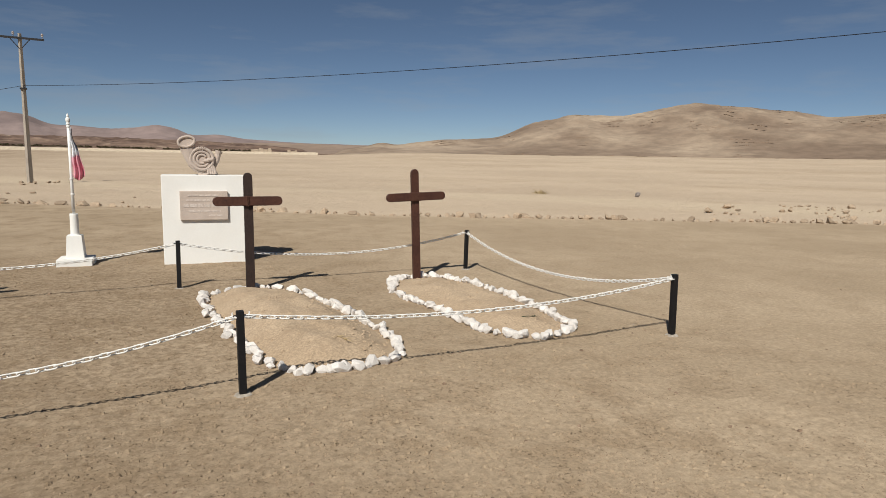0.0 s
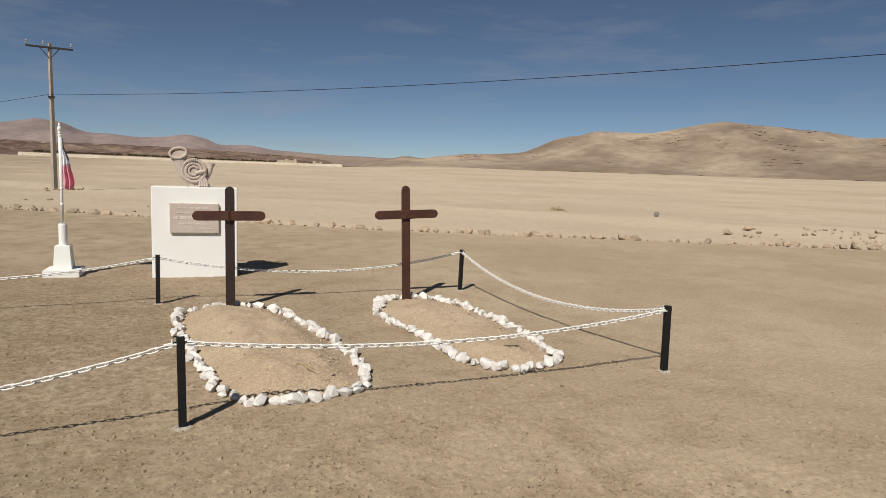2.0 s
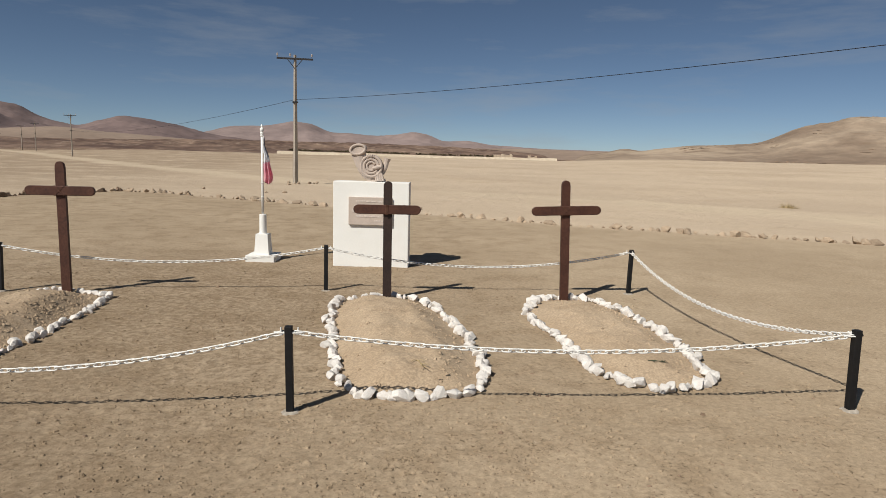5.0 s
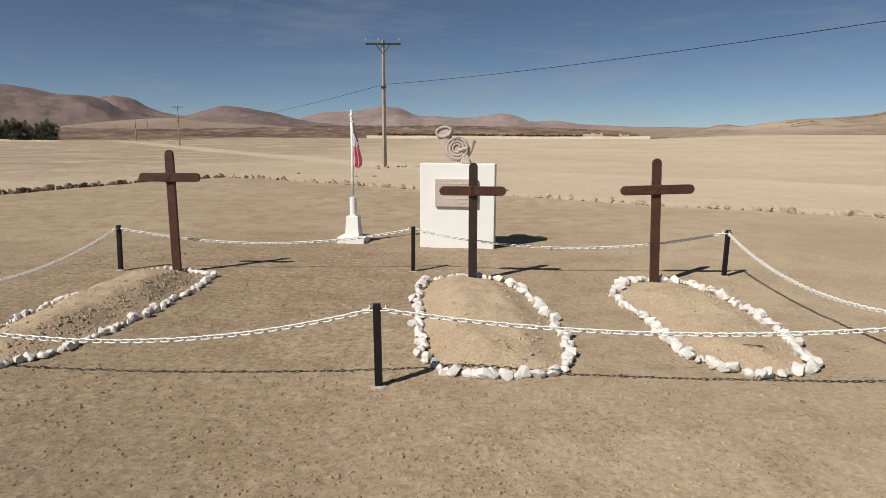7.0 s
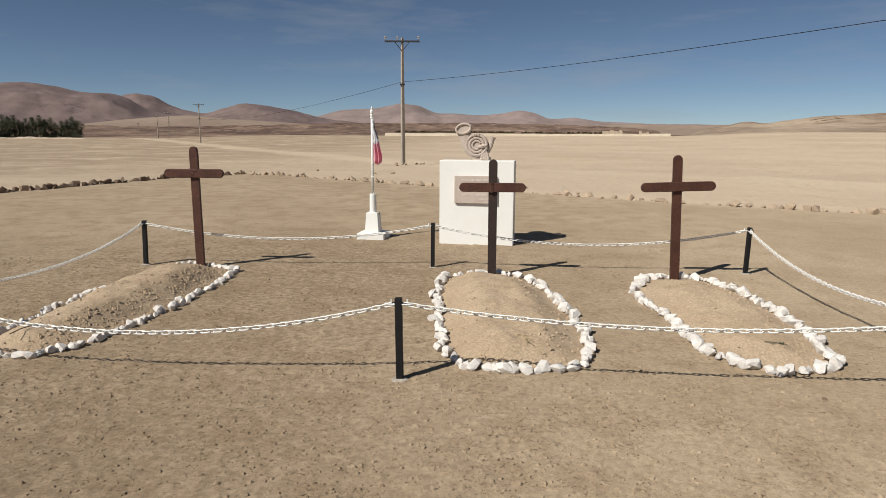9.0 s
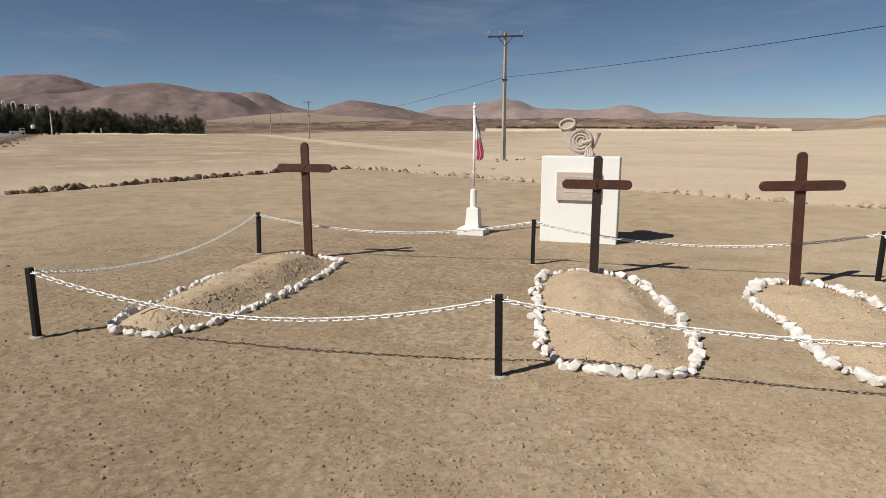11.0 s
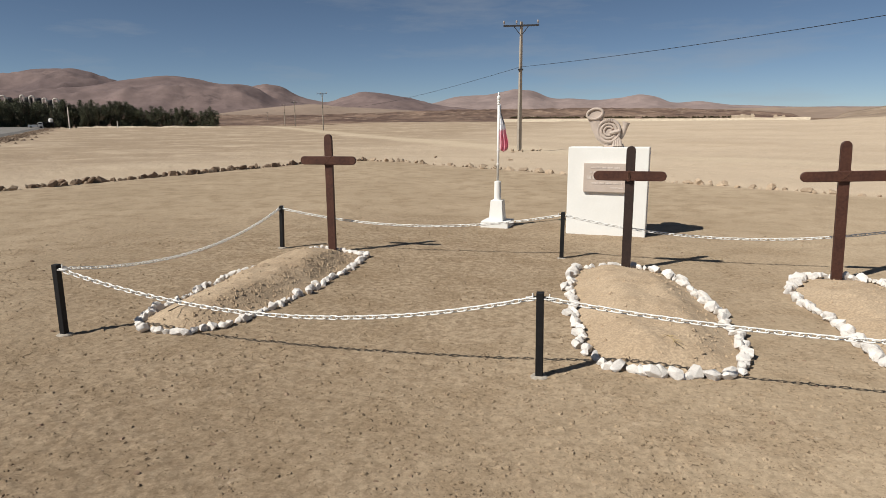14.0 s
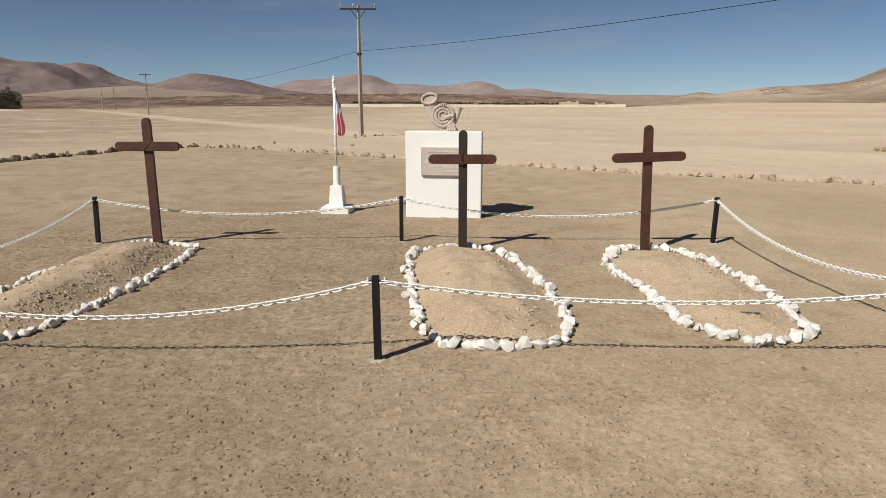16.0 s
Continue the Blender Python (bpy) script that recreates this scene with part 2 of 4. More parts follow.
CHAIN = surface("white_plastic", (0.82, 0.80, 0.76), (0.76, 0.74, 0.70), 12, 40, 0.5, 0.0, grain=(0.94, 1.03))
RUST = surface("rusty_wire", (0.10, 0.045, 0.03), (0.14, 0.07, 0.045), 30, 90, 0.8, 0.0)
CONCRETE = surface("pole_concrete", (0.33, 0.285, 0.235), (0.40, 0.35, 0.29), 1.2, 20, 0.9, 0.2, 0.006)
DARK_METAL = surface("dark_steel", (0.022, 0.022, 0.026), (0.035, 0.034, 0.036), 3, 20, 0.6, 0.0)
PORCELAIN = surface("insulator", (0.30, 0.27, 0.26), (0.35, 0.31, 0.29), 5, 20, 0.3, 0.0)
CABLE = surface("cable", (0.008, 0.009, 0.012), (0.012, 0.012, 0.016), 2, 9, 0.9, 0.0)
FLAG_RED = surface("flag_red", (0.62, 0.20, 0.26), (0.70, 0.38, 0.43), 9, 90, 0.85, 0.1, 0.001)
FLAG_WHITE = surface("flag_white", (0.72, 0.72, 0.74), (0.66, 0.67, 0.70), 9, 90, 0.85, 0.1, 0.001)
FLAG_BLUE = surface("flag_blue", (0.03, 0.04, 0.085), (0.045, 0.055, 0.11), 9, 90, 0.85, 0.1, 0.001)
HILL_NEAR = surface("tan_hill", (0.205, 0.147, 0.104), (0.385, 0.298, 0.215), 0.016, 0.16, 0.95, 0.5, 0.5, grain=(0.80, 1.1), stain=(0.20, 0.14, 0.095), world_space=True, layers=1.8)
FOOTHILL = surface("smooth_tan_hill", (0.245, 0.180, 0.136), (0.285, 0.212, 0.16), 0.006, 0.08, 0.95, 0.3, 0.5, grain=(0.9, 1.06), world_space=True)
MESA = surface("rubble_plain", (0.105, 0.062, 0.045), (0.225, 0.150, 0.107), 0.024, 0.13, 0.95, 0.6, 0.8, grain=(0.62, 1.22), stain=(0.36, 0.275, 0.20), world_space=True, layers=4.0)
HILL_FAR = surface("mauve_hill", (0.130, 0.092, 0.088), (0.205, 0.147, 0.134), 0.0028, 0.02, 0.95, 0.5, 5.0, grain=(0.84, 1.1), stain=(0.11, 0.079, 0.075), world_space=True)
# the mauve hill again, paler: air haze put into the colour
HILL_HAZED = surface("hazed_mauve_hill", (0.205, 0.155, 0.143), (0.28, 0.213, 0.194), 0.003, 0.02, 0.95, 0.5, 5.0, grain=(0.9, 1.07), stain=(0.20, 0.148, 0.135), world_space=True)
BANK = surface("pale_bank", (0.60, 0.50, 0.37), (0.54, 0.44, 0.32), 0.1, 1.2, 0.95, 0.3, 0.05, world_space=True)
ADOBE = surface("adobe", (0.50, 0.41, 0.31), (0.42, 0.33, 0.24), 0.5, 4, 0.95, 0.3, 0.05, world_space=True)
ASPHALT = surface("worn_asphalt", (0.19, 0.175, 0.155), (0.23, 0.21, 0.19), 0.2, 3, 0.9, 0.1, 0.01, world_space=True)
LEAF = surface("dusty_leaf", (0.058, 0.062, 0.037), (0.105, 0.108, 0.066), 0.4, 2, 0.8, 0.0, world_space=True, vary=0.2)
BARK = surface("bark", (0.09, 0.065, 0.045), (0.12, 0.09, 0.06), 1, 8, 0.9, 0.2)
SHRUB = surface("dry_shrub", (0.075, 0.065, 0.035), (0.12, 0.10, 0.055), 0.5, 3, 0.9, 0.0, world_space=True)
STRAW = surface("straw_grass", (0.42, 0.32, 0.17), (0.36, 0.27, 0.14), 3, 20, 0.9, 0.0)
PIPE = surface("galvanised_pipe", (0.58, 0.53, 0.47), (0.50, 0.45, 0.40), 0.5, 4, 0.6, 0.0)


# ---- mesh helpers ----
def part(name, bm, material, parent=None, label="", smooth=False):
    """Links a bmesh as one mesh object, under a thing or a part."""
    me = bpy.data.meshes.new(name)
    bm.normal_update()
    bm.to_mesh(me)
    bm.free()
    me.materials.append(material)
    if smooth:
        me.polygons.foreach_set("use_smooth", [True] * len(me.polygons))
    ob = new(name, me)
    ob.parent = parent
    return tagged(ob, label)


def shared(name, me, parent, m):
    ob = new(name, me)
    ob.parent = parent
    ob.matrix_basis = m
    return ob


def box(bm, size, centre, m=Matrix(), bevel=0.0, taper=1.0):
    g = bmesh.ops.create_cube(bm, size=1.0)
    for v in g["verts"]:
        k = taper if v.co.z > 0 else 1.0
        v.co = Vector((v.co.x * size[0] * k, v.co.y * size[1] * k, v.co.z * size[2])) + Vector(centre)
    if bevel:
        edges = list({e for v in g["verts"] for e in v.link_edges})
        r = bmesh.ops.bevel(bm, geom=edges, offset=bevel, segments=2, profile=0.6, affect="EDGES")
        verts = {v for f in r["faces"] for v in f.verts} | {v for v in g["verts"] if v.is_valid}
    else:
        verts = set(g["verts"])
    for v in verts:
        v.co = m @ v.co
    return bm


def tube(bm, pts, radii, sides=8, squash=1.0, up=Vector((0, 1, 0))):
    """A swept tube through pts."""
    pts = [Vector(p) for p in pts]
    if isinstance(radii, (int, float)):
        radii = [radii] * len(pts)
    rings = []
    for i, p in enumerate(pts):
        d = (pts[min(i + 1, len(pts) - 1)] - pts[max(i - 1, 0)]).normalized()
        a = d.cross(up)
        if a.length < 1e-4:
            a = d.cross(Vector((1, 0, 0)))
        a.normalize()
        b = a.cross(d)
        rings.append([bm.verts.new(p + radii[i] * (math.cos(w) * a + squash * math.sin(w) * b)) for w in (2 * math.pi * k / sides for k in range(sides))])
    for r, s in zip(rings, rings[1:]):
        for k in range(sides):
            bm.faces.new((r[k], r[(k + 1) % sides], s[(k + 1) % sides], s[k]))
    bm.faces.new(rings[0][::-1]), bm.faces.new(rings[-1])
    return bm


def lathe(bm, profile, centre=(0, 0, 0), sides=20):
    return tube(bm, [Vector(centre) + Vector((0, 0, z)) for r, z in profile], [max(r, 1e-4) for r, z in profile], sides)


def prism(bm, outline, depth, m=Matrix()):
    """An outline in x and z, made depth thick along y, front at y = 0."""
    front = [bm.verts.new(m @ Vector((x, 0, z))) for x, z in outline]
    back = [bm.verts.new(m @ Vector((x, depth, z))) for x, z in outline]
    bm.faces.new(front), bm.faces.new(back[::-1])
    for i in range(len(front)):
        j = (i + 1) % len(front)
        bm.faces.new((front[j], front[i], back[i], back[j]))
    bmesh.ops.recalc_face_normals(bm, faces=bm.faces)
    return bm


def hull_mesh(name, rng, points, size, material, flat=0.7, worn=0.035):
    """One angular stone."""
    bm = bmesh.new()
    for _ in range(points):
        v = Vector((rng.gauss(0, 1), rng.gauss(0, 1), rng.gauss(0, 1))).normalized() * rng.uniform(0.74, 1.12)
        bm.verts.new((v.x * size, v.y * size * 0.78, v.z * size * flat))
    r = bmesh.ops.convex_hull(bm, input=bm.verts)
    bmesh.ops.delete(bm, geom=[g for g in r["geom_interior"] if isinstance(g, bmesh.types.BMVert)], context="VERTS")
    bmesh.ops.remove_doubles(bm, verts=bm.verts, dist=size * 4.4 * worn)
    bmesh.ops.bevel(bm, geom=list(bm.edges), offset=size * worn, segments=1, affect="EDGES", clamp_overlap=True)
    me = bpy.data.meshes.new(name)
    bm.to_mesh(me)
    bm.free()
    me.materials.append(material)
    return me


def thing(name, label, category, m=Matrix(), group="", kind=""):
    ob = new(name)
    ob.matrix_basis = m
    return tagged(ob, label, category, group, kind)


def smooth01(a, b, v):
    t = np.clip((v - a) / (b - a), 0, 1)
    return t * t * (3 - 2 * t)


def fbm(x, y, octaves=4):
    return noise.fractal(Vector((x, y, 0.37)), 0.9, 2.1, octaves, noise_basis="PERLIN_ORIGINAL")


def at(azimuth, distance):
    """A place by its compass way from the yard, clockwise from +y."""
    return distance * math.sin(radians(azimuth)), distance * math.cos(radians(azimuth))


# ---- the land ----
def land(x, y):
    """Height of the ground sheet."""
    r, a = math.hypot(x, y), math.degrees(math.atan2(x, y))
    rise = 0.7 + 1.4 * float(smooth01(-32, -18, a)) + 1.75 * float(smooth01(12, 24, a))
    if a > 100 or a < -100:
        rise = 0.7
    h = -0.42 * float(smooth01(25, 42, r)) + (rise + 0.42) * float(smooth01(60, 290, r))
    h += 9.0 * min(1.0, max(0.0, (r - 310) / 1250)) ** 1.1 * (1 if abs(a) < 100 else 0.4)
    k = float(smooth01(26, 60, r))
    h += k * min(1.0, r / 300) * 0.35 * fbm(x * 0.02, y * 0.02) + 0.10 * float(smooth01(20, 30, r)) * fbm(x * 0.22, y * 0.22)
    if 320 < r < 2600:
        h += float(smooth01(320, 520, r)) * 1.6 * fbm(x * 0.011, y * 0.011, 5)
    if r < 60:
        h += 0.010 * fbm(x * 0.9, y * 0.9) + 0.005 * fbm(x * 7, y * 7, 3)
    if r < 14:
        # crumbled crust, rougher in patches
        rougher = min(1.0, max(0.15, 0.55 + 1.1 * fbm(x * 0.7 + 3, y * 0.7, 3) - 0.10 * x))
        fine = fbm(x * 19, y * 19, 3)
        h += (0.0045 * fine + 0.007 * max(0.0, fine - 0.12)) * rougher * (1 - float(smooth01(10, 14, r)))
    return h


def ground():
    """One sheet to the horizon, its cells fine before the graves and coarse far off and behind."""
    ways = list(np.arange(-64, 64, 0.22)) + list(np.arange(64, 296, 2.0))
    radii = [0.25]
    while radii[-1] < 4900:
        r = radii[-1]
        radii.append(r * (1.0068 if 1.5 < r < 7.5 else 1.012 if 1.2 < r < 14 else 1.026))
    turns, rings = len(ways), len(radii)
    verts, faces = [(1.0, 0.0, land(1, 0))], []
    for r in radii:
        for w in ways:
            x, y = 1 + r * math.sin(radians(w)), r * math.cos(radians(w))
            verts.append((x, y, land(x, y)))
    for k in range(turns):
        faces.append((0, 1 + (k + 1) % turns, 1 + k))
    for i in range(rings - 1):
        a, b = 1 + i * turns, 1 + (i + 1) * turns
        for k in range(turns):
            j = (k + 1) % turns
            faces.append((a + k, a + j, b + j, b + k))
    me = bpy.data.meshes.new("ground")
    me.from_pydata(verts, [], faces)
    me.polygons.foreach_set("use_smooth", [True] * len(me.polygons))
    me.materials.append(GROUND)
    tagged(new("ground", me), "dry brown trodden yard running out into pale desert sand", "ground", kind="structure")


ground()


def ridge(name, label, crestline, near, deep, step, material, rough, gully=5.0):
    """A range of hills at a distance of near, deep metres through, its crest given by turning points (azimuth, elevation angle) as seen from the yard."""
    ca, ce = [c[0] for c in crestline], [c[1] for c in crestline]
    a0, a1 = ca[0], ca[-1]
    slopes = np.gradient(np.array(ce), np.array(ca))
    cols = int((a1 - a0) / step) + 1
    rows = 48
    verts, faces = [], []
    for i in range(cols):
        a = a0 + i * step
        k = min(len(ca) - 2, int(np.searchsorted(ca, a, "right")) - 1)
        w = ca[k + 1] - ca[k]
        t = (a - ca[k]) / w
        el = ((1 + 2 * t) * (1 - t) ** 2 * ce[k] + t * (1 - t) ** 2 * w * slopes[k] + t * t * (3 - 2 * t) * ce[k + 1] + t * t * (t - 1) * w * slopes[k + 1])
        crest = 1.5 + (near + 0.56 * deep) * math.tan(radians(el))
        crest *= float(smooth01(a0, a0 + 2, a)) * float(smooth01(-a1, 2 - a1, -a))
        for j in range(rows):
            v = j / (rows - 1)
            r = near + deep * v
            x, y = at(a, r)
            # flank: gullied rise to the crest, then falls behind
            s = float(smooth01(0.0, 0.56, v)) ** 0.9 if v < 0.56 else 1 - float(smooth01(0.6, 1.0, v))
            g = noise.ridged_multi_fractal(Vector((x / deep * gully, y / deep * gully, 1.7)), 0.9, 2.1, 5, 1.0, 2.0, noise_basis="PERLIN_ORIGINAL") - 1.1
            n2 = fbm(x / deep * 14, y / deep * 14, 5)
            fade = math.sin(math.pi * min(1.0, v / 0.56))
            h = crest * s * (1 + rough * fade * g * 0.5) + rough * crest * 0.035 * n2 * min(1.0, s * 3)
            verts.append((x, y, land(x, y) * (1 - s) + h - 2.0 * (1 - s) * (v > 0.9 or v < 0.02)))
    for i in range(cols - 1):
        for j in range(rows - 1):
            a = i * rows + j
            faces.append((a, a + rows, a + rows + 1, a + 1))
    me = bpy.data.meshes.new(name)
    me.from_pydata(verts, [], faces)
    me.polygons.foreach_set("use_smooth", [True] * len(me.polygons))
    me.materials.append(material)
    tagged(new(name, me), label, "hill", kind="structure")
    return lambda a, v: verts[int((a - a0) / step) * rows + int(v * (rows - 1))]


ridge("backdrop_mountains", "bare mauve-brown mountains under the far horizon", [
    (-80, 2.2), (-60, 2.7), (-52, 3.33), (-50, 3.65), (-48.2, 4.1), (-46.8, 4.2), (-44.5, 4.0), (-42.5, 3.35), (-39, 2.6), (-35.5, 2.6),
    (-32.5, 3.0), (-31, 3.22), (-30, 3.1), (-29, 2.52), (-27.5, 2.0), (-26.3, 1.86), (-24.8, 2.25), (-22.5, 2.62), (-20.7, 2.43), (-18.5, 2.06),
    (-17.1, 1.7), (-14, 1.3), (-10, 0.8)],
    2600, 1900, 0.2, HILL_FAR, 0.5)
# farther range; its paleness is distance haze painted into the material
ridge("backdrop_range", "bare pinkish mountains under the horizon, paled by haze put into their colour", [
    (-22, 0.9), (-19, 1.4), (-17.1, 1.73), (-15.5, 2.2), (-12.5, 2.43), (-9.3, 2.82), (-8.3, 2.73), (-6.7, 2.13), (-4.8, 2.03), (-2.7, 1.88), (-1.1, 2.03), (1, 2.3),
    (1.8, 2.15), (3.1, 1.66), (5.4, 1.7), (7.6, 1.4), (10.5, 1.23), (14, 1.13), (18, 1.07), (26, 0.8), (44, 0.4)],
    3000, 1700, 0.2, HILL_HAZED, 0.4)
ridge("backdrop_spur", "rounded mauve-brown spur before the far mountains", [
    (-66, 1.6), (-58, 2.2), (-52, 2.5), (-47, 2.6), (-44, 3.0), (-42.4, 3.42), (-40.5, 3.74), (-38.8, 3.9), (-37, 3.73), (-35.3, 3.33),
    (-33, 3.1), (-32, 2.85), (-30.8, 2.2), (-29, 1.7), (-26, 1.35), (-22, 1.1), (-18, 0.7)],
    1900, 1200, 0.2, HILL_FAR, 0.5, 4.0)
ridge("backdrop_foothill", "low smooth tan foothill before the mauve mountains", [
    (-38, 0.5), (-35, 0.95), (-31.7, 1.36), (-29.4, 1.58), (-27.4, 1.7), (-25, 1.5), (-22, 1.33), (-18, 1.1), (-14, 0.9), (-10, 0.6)],
    1250, 700, 0.25, FOOTHILL, 0.15)
ridge("backdrop_mesa", "dark reddish-brown rubble slope edging the far plain", [
    (-60, 0.6), (-44, 0.7), (-35, 0.78), (-29, 0.78), (-23, 0.89), (-18, 1.06), (-9, 1.17), (-2, 1.16), (4, 1.07), (9, 0.85), (14, 0.5)],
    400, 420, 0.25, MESA, 0.5, 14.0)
ridge("backdrop_rise", "low pale stony rise edging the far plain", [
    (-2, 0.7), (3, 0.95), (8, 1.03), (13, 1.06), (17, 1.0), (22, 0.7), (26, 0.4)],
    560, 420, 0.25, FOOTHILL, 0.4, 12.0)
on_hill = ridge("backdrop_hill", "low bare tan sand hill with darker rocky outcrops", [
    (14, 0.5), (18, 1.02), (19.3, 1.26), (20.6, 1.14), (22.2, 1.37), (24.6, 1.66), (27.3, 1.75), (29.9, 2.05), (31.2, 2.58), (33.1, 3.34),
    (34.6, 3.6), (35.6, 3.88), (37.5, 3.85), (40.2, 3.8), (41.7, 4.08), (43.8, 4.5), (46.6, 4.73), (48.2, 4.62), (50.2, 4.44), (52.2, 4.13),
    (54.2, 3.87), (55.4, 3.64), (56.5, 3.66), (58.5, 3.8), (66, 4.0), (76, 3.6), (92, 2.0)],
    274, 260, 0.2, HILL_NEAR, 0.3)


def outcrops():
    """Broken ledges of dark rock running level along the tan hill, and a few at its foot."""
    rng = random.Random(14)
    verts, faces = [], []
    for run in range(44):
        a, v = rng.uniform(22, 62), rng.choice((0.03, 0.04, 0.06, 0.18, 0.28, 0.34, 0.38, 0.44, 0.5, 0.54))
        for _ in range(rng.randrange(3, 16)):
            a += rng.uniform(0.06, 0.22)
            x, y, z = on_hill(a, min(0.55, max(0.02, v + rng.gauss(0, 0.010))))
            w, h = rng.uniform(0.4, 1.9), rng.uniform(0.08, 0.34)
            i = len(verts)
            t = radians(a)
            for k in range(6):
                c = k * 1.047
                dx, dy = w * rng.uniform(0.7, 1.3) * math.cos(c), 0.7 * rng.uniform(0.7, 1.3) * math.sin(c)
                verts.append((x + dx * math.cos(t) + dy * math.sin(t), y - dx * math.sin(t) + dy * math.cos(t), z + h * rng.uniform(-0.6, 0.2)))
            verts.append((x + rng.uniform(-0.3, 0.3), y, z + h))
            faces += [(i + k, i + (k + 1) % 6, i + 6) for k in range(6)]
    me = bpy.data.meshes.new("outcrop")
    me.from_pydata(verts, [], faces)
    me.materials.append(DARK_ROCK)
    tagged(new("outcrop", me), "broken dark rock ledges on the tan hill", "rock outcrop", kind="stuff")


outcrops()


# ---- stone border of the yard ----
def border():
    rng = random.Random(4)
    kinds = [hull_mesh("rock", rng, 14, 1.0, ROCK, 0.85, 0.02) for _ in range(7)]
    dark = [hull_mesh("rock", rng, 14, 1.0, DARK_ROCK, 0.9, 0.02) for _ in range(5)]
    whole = thing("stone_border", "row of rough brown field stones edging the yard", "stone border", kind="structure")
    spots = []
    x = -10.0
    while x < 24:
        y = max(18.95 - 0.69 * x, 17.85 - 0.47 * x)
        spots.append((x, y, 0.0))
        x += rng.uniform(0.09, 0.21)
    y = 25.6
    while y > 8.5:
        spots.append((-15.6 + 0.2 * y + 0.6 * float(smooth01(22, 26, y)), y, 1.0))
        y -= rng.uniform(0.065, 0.14)
    for x, y, big in spots:
        s = rng.choice((0.04, 0.05, 0.06, 0.08, 0.10, 0.13)) * (1 + 0.12 * big)
        px, py = x + rng.gauss(0, 0.05), y + rng.gauss(0, 0.055)
        shared("rock", rng.choice(dark if big and rng.random() < 0.8 else kinds), whole, pose(px, py, land(px, py) + s * 0.36, rng.uniform(-15, 15), rng.uniform(-15, 15), (78 if big else -31) + rng.gauss(0, 22)) @ Matrix.Diagonal((s * rng.uniform(1.0, 1.6), s, s, 1)))


border()


# ---- graves ----
def loop_points(ctrl, count):
    """Closed Catmull-Rom loop, evenly spaced."""
    fine, n = [], len(ctrl)
    for i in range(n):
        p = [Vector(ctrl[(i + k) % n]) for k in (-1, 0, 1, 2)]
        for s in range(20):
            t = s / 20
            fine.append(0.5 * (2 * p[1] + (p[2] - p[0]) * t + (2 * p[0] - 5 * p[1] + 4 * p[2] - p[3]) * t * t + (3 * p[1] - p[0] - 3 * p[2] + p[3]) * t ** 3))
    lengths = np.cumsum([0] + [(fine[(i + 1) % len(fine)] - fine[i]).length for i in range(len(fine))])
    out = []
    for d in np.linspace(0, lengths[-1], count, endpoint=False):
        i = int(np.searchsorted(lengths, d, "right")) - 1
        f = (d - lengths[i]) / max(1e-9, lengths[i + 1] - lengths[i])
        out.append(fine[i].lerp(fine[(i + 1) % len(fine)], f))
    return out


STONE_KINDS = []
MOUND_TOP = {}


